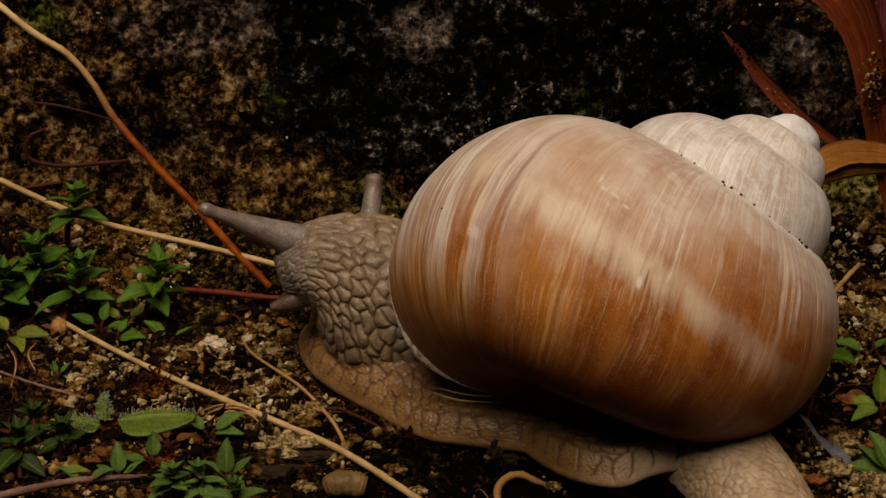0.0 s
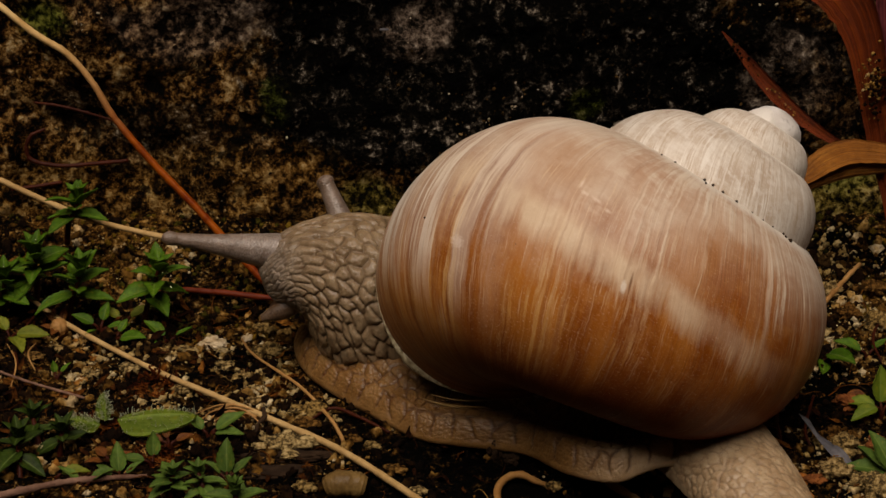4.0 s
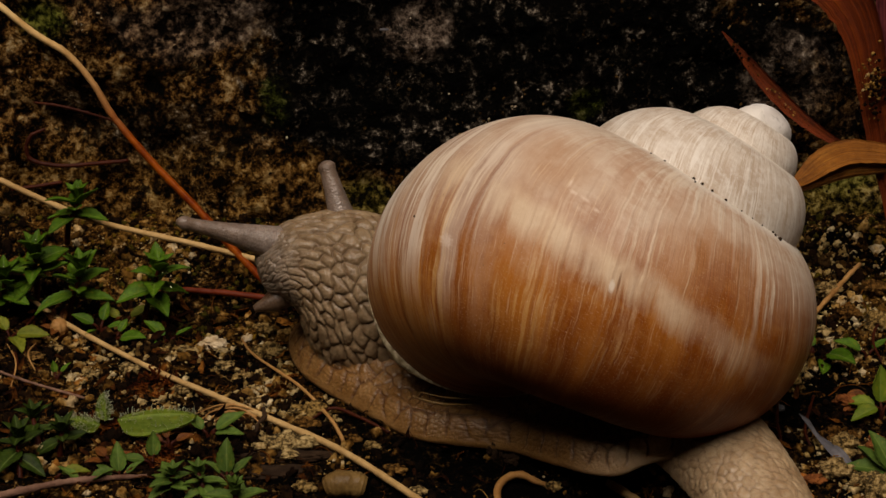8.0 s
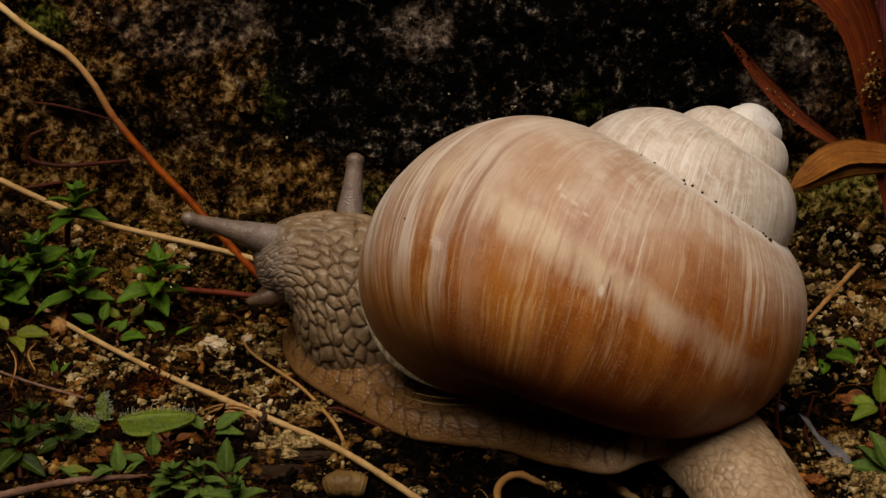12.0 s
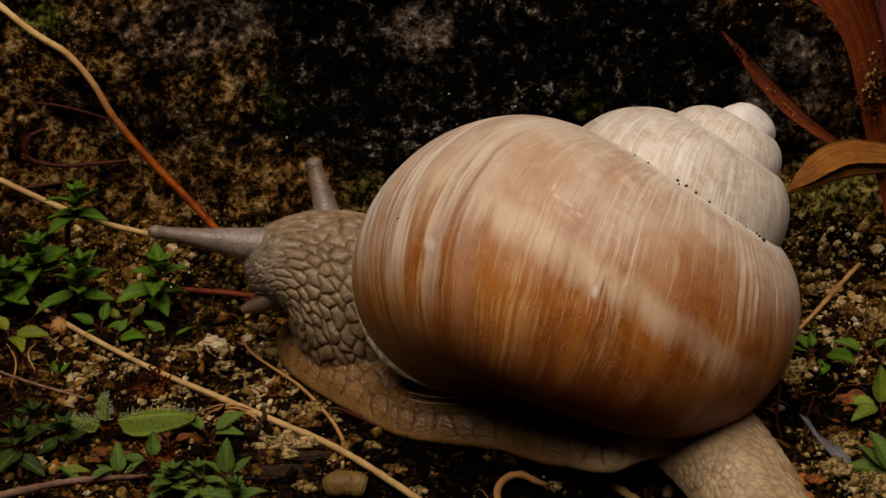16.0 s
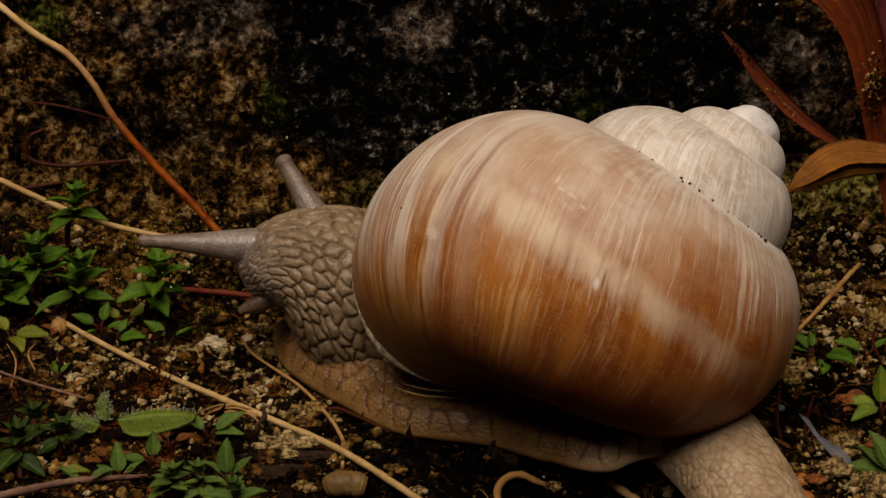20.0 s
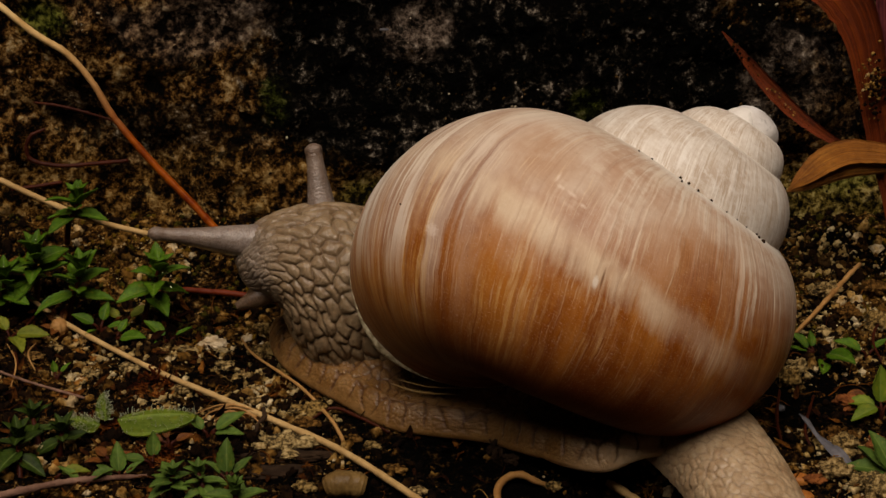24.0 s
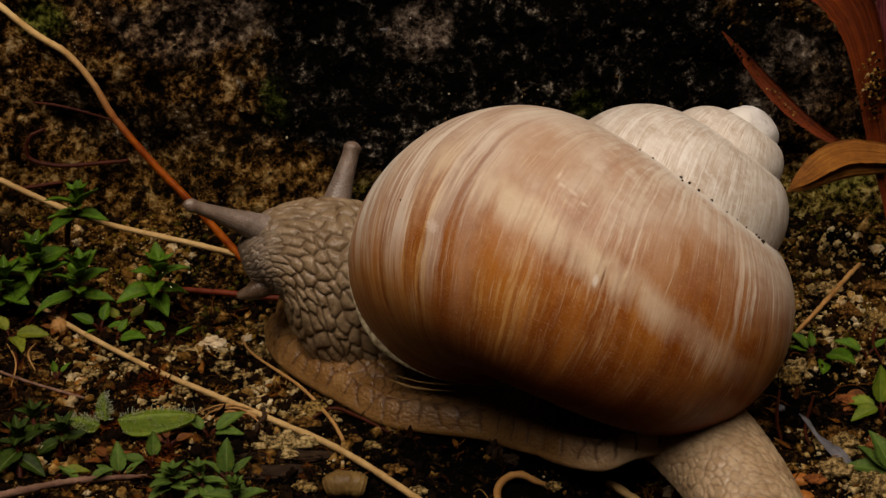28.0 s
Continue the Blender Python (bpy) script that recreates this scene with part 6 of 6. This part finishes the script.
    walk(SNAIL_PARTS["tail"], [(t, Matrix.Translation(Vector(d) * MM)) for t, *d in [(0, -0.655, -1.577, -0.329), (0.5, -0.618, -1.524, -0.319), (1, -0.564, -1.471, -0.308), (1.5, -0.522, -1.362, -0.29), (2, -0.509, -1.234, -0.272), (2.5, -0.511, -1.125, -0.257), (3, -0.501, -0.998, -0.239), (3.5, -0.448, -0.857, -0.214), (5.5, -0.306, -0.141, -0.1), (6, -0.205, -0.05, -0.071), (6.5, -0.135, 0.021, -0.047), (7, -0.077, 0.036, -0.025), (7.5, -0.027, 0.035, -0.007), (8, 0.018, 0, -0), (8.5, 0.072, -0.054, 0.004), (9, 0.115, -0.055, 0.014), (9.5, 0.166, -0.018, 0.025), (10, 0.224, 0.035, 0.032), (10.5, 0.271, 0.106, 0.043), (11, 0.336, 0.123, 0.054), (11.5, 0.413, 0.107, 0.057), (12, 0.486, 0.145, 0.061), (12.5, 0.568, 0.22, 0.072), (14.5, 0.668, 0.146, 0.086), (15, 0.804, 0.058, 0.086), (16, 0.909, 0.128, 0.097), (16.5, 0.906, 0.127, 0.1), (17, 0.911, 0.071, 0.1), (17.5, 0.938, -0.001, 0.107), (18, 0.989, -0.087, 0.122), (18.5, 1.032, -0.191, 0.129), (19, 1.066, -0.298, 0.126), (20, 1.1, -0.567, 0.115), (21, 1.098, -0.761, 0.126), (21.5, 1.141, -0.778, 0.129), (23.5, 1.356, -1.143, 0.115), (24, 1.4, -1.248, 0.115), (24.5, 1.424, -1.283, 0.115), (25, 1.462, -1.283, 0.115), (25.5, 1.507, -1.283, 0.119), (26, 1.547, -1.3, 0.126), (26.5, 1.601, -1.371, 0.129), (27, 1.67, -1.461, 0.133), (27.5, 1.733, -1.551, 0.14), (28, 1.791, -1.712, 0.143)]])
    walk(SNAIL_PARTS["horns"][0], [(t, stalk_pose(d[:3], d[3:])) for t, *d in [(0, -32.793, 8.57, 20.316, -19.845, 12.57, 13.268), (0.5, -33.141, 8.57, 19.697, -19.953, 12.57, 13.242), (1, -33.474, 8.57, 19.077, -20.127, 12.57, 13.176), (1.5, -34.105, 8.589, 18.488, -20.36, 12.589, 13.097), (2, -34.745, 8.626, 17.898, -20.59, 12.626, 13.012), (2.5, -35.182, 8.663, 17.668, -20.784, 12.663, 12.933), (3, -35.596, 8.7, 17.438, -20.944, 12.7, 12.877), (3.5, -36.104, 8.715, 17.109, -21.058, 12.715, 12.828), (5.5, -36.825, 8.86, 16.45, -21.66, 12.86, 12.5), (6, -37.069, 8.807, 16.516, -21.706, 12.807, 12.599), (6.5, -36.584, 8.753, 17.175, -21.609, 12.753, 12.829), (7, -35.766, 8.662, 17.766, -21.392, 12.662, 13.103), (7.5, -34.786, 8.571, 18.226, -21.145, 12.571, 13.317), (8, -34.159, 8.5, 18.684, -20.911, 12.5, 13.477), (8.5, -33.654, 8.429, 18.913, -20.736, 12.429, 13.621), (9, -33.15, 8.374, 19.142, -20.68, 12.374, 13.683), (9.5, -33.374, 8.355, 18.946, -20.687, 12.355, 13.644), (10, -33.591, 8.373, 18.75, -20.682, 12.373, 13.6), (10.5, -33.193, 8.39, 18.946, -20.636, 12.39, 13.596), (11, -32.788, 8.355, 19.142, -20.542, 12.355, 13.621), (11.5, -32.837, 8.321, 19.175, -20.454, 12.321, 13.646), (12, -32.901, 8.341, 19.208, -20.396, 12.341, 13.649), (12.5, -32.759, 8.36, 19.208, -20.327, 12.36, 13.648), (14.5, -33.543, 8.215, 18.357, -20.674, 12.215, 13.637), (15, -34.619, 8.128, 18.029, -20.793, 12.128, 13.591), (16, -35.836, 8.145, 17.569, -21.083, 12.145, 13.414), (16.5, -36.262, 8.126, 17.569, -21.216, 12.126, 13.336), (17, -36.703, 8.07, 17.569, -21.339, 12.07, 13.305), (17.5, -36.867, 7.962, 17.175, -21.457, 11.962, 13.339), (18, -37.008, 7.803, 16.779, -21.517, 11.803, 13.429), (18.5, -36.999, 7.663, 16.648, -21.518, 11.663, 13.526), (19, -36.991, 7.574, 16.516, -21.487, 11.574, 13.578), (20, -36.634, 7.357, 16.45, -21.355, 11.357, 13.64), (21, -36.518, 7.111, 17.175, -21.147, 11.111, 13.847), (21.5, -36.345, 7.076, 17.175, -21.113, 11.076, 13.866), (23.5, -35.338, 6.782, 16.977, -21.235, 10.782, 13.944), (24, -34.966, 6.677, 17.306, -20.995, 10.677, 14.153), (24.5, -34.424, 6.642, 17.635, -20.745, 10.642, 14.34), (25, -33.868, 6.642, 17.963, -20.515, 10.642, 14.471), (25.5, -33.484, 6.624, 18.291, -20.38, 10.624, 14.559), (26, -33.522, 6.572, 18.684, -20.331, 10.572, 14.629), (26.5, -32.811, 6.483, 19.436, -20.243, 10.483, 14.714), (27, -32.086, 6.375, 20.186, -20.105, 10.375, 14.833), (27.5, -31.613, 6.251, 20.837, -19.994, 10.251, 14.941), (28, -30.417, 6.072, 20.772, -19.914, 10.072, 15.02)]])
    walk(SNAIL_PARTS["horns"][1], [(t, stalk_pose(d[:3], d[3:])) for t, *d in [(0, -14.531, 17.57, 20.359, -15.176, 14.07, 13.808), (0.5, -15.019, 17.57, 20.226, -15.291, 14.07, 13.816), (1, -15.49, 17.57, 20.092, -15.486, 14.07, 13.847), (1.5, -16.084, 17.589, 20.025, -15.747, 14.089, 13.883), (2, -16.687, 17.626, 19.958, -16, 14.126, 13.885), (2.5, -17.705, 17.663, 20.293, -16.215, 14.163, 13.882), (3, -18.699, 17.7, 20.627, -16.4, 14.2, 13.911), (3.5, -19.214, 17.715, 20.359, -16.535, 14.215, 13.93), (5.5, -20.923, 17.86, 19.824, -17.203, 14.36, 13.803), (6, -20.993, 17.807, 19.958, -17.222, 14.307, 13.819), (6.5, -20.452, 17.753, 20.76, -17.089, 14.253, 13.929), (7, -19.507, 17.662, 21.427, -16.838, 14.162, 14.082), (7.5, -19.166, 17.571, 21.627, -16.564, 14.071, 14.192), (8, -18.818, 17.5, 21.826, -16.304, 14, 14.249), (8.5, -18.28, 17.429, 21.959, -16.108, 13.929, 14.296), (9, -17.741, 17.374, 22.092, -16.043, 13.874, 14.318), (9.5, -17.412, 17.355, 22.092, -16.046, 13.855, 14.259), (10, -17.076, 17.373, 22.092, -16.029, 13.873, 14.156), (10.5, -16.245, 17.39, 22.358, -15.966, 13.89, 14.063), (11, -15.407, 17.355, 22.623, -15.858, 13.855, 14.006), (11.5, -15.062, 17.321, 22.689, -15.763, 13.821, 13.988), (12, -14.732, 17.341, 22.756, -15.7, 13.841, 13.961), (12.5, -14.65, 17.36, 22.756, -15.626, 13.86, 13.922), (14.5, -15.486, 17.215, 22.49, -16.024, 13.715, 14.192), (15, -16.339, 17.128, 22.092, -16.167, 13.628, 14.257), (16, -18.852, 17.145, 22.225, -16.509, 13.645, 14.294), (16.5, -19.551, 17.126, 21.627, -16.667, 13.626, 14.31), (17, -20.267, 17.07, 21.027, -16.825, 13.57, 14.396), (17.5, -20.532, 16.962, 21.16, -16.974, 13.462, 14.529), (18, -20.774, 16.803, 21.294, -17.05, 13.303, 14.662), (18.5, -20.997, 16.663, 21.627, -17.053, 13.163, 14.763), (19, -21.218, 16.574, 21.959, -17.022, 13.074, 14.814), (20, -21.88, 16.357, 22.424, -16.883, 12.857, 14.854), (21, -20.987, 16.111, 23.153, -16.648, 12.611, 14.973), (21.5, -20.57, 16.076, 23.021, -16.635, 12.576, 15.055), (23.5, -18.661, 15.782, 23.682, -16.769, 12.282, 15.163), (24, -17.806, 15.677, 23.881, -16.489, 12.177, 15.242), (24.5, -17.09, 15.642, 23.815, -16.203, 12.142, 15.304), (25, -16.359, 15.642, 23.749, -15.953, 12.142, 15.356), (25.5, -15.986, 15.624, 23.682, -15.816, 12.124, 15.436), (26, -15.686, 15.572, 23.418, -15.77, 12.072, 15.518), (26.5, -15.056, 15.483, 23.616, -15.671, 11.983, 15.555), (27, -14.411, 15.375, 23.815, -15.515, 11.875, 15.598), (27.5, -13.56, 15.251, 23.947, -15.404, 11.751, 15.704), (28, -12.725, 15.072, 24.079, -15.338, 11.572, 15.84)]])


SHELL_PIVOT = (10.953, -2.487, 18.051)
HEAD_PIVOT = (-18.628, 3.579, 14.496)

build_ground()
build_stone()
build_unseen_walls()
_, shell_ob, _, _, horns = build_snail()
SNAIL_PARTS = {"snail": shell_ob.parent, "shell": shell_ob, "horns": horns}
for o in shell_ob.parent.children:
    if o.name in ("head", "tail"):
        SNAIL_PARTS[o.name] = o
build_stalks()
build_dry_plant()
build_plants()
build_small()
build_litter()
scatter("soil_crumbs", 9500, on_soil, lambda g: 0.12 + 0.72 * g.random() ** 3.2, M_CRUMB, "loose crumbs of soil and limestone", "soil crumbs", 3)
scatter("soil_grit", 9000, on_soil, lambda g: 0.07 + 0.17 * g.random() ** 2, M_GRIT, "fine pale and black grit on the soil", "grit", 13, (0.5, 1.2), 1)
scatter("limestone_crumbs", 2000, on_drift, lambda g: 0.08 + 0.46 * g.random() ** 2.8, M_DRIFT, "drifts of pale porous limestone crumbs on the soil", "limestone crumbs", 23)
scatter("moss_clumps", 1700, on_bank, lambda g: 0.12 + 0.4 * g.random() ** 2, M_MOSS, "olive moss cushions on the soil bank", "moss", 5)
scatter("crust_grains", 5200, on_stone, lambda g: 0.06 + 0.26 * g.random() ** 3, M_GRAIN, "rough lichen grains on the stone", "lichen", 7, (0.45, 1.1), 1)

motions()
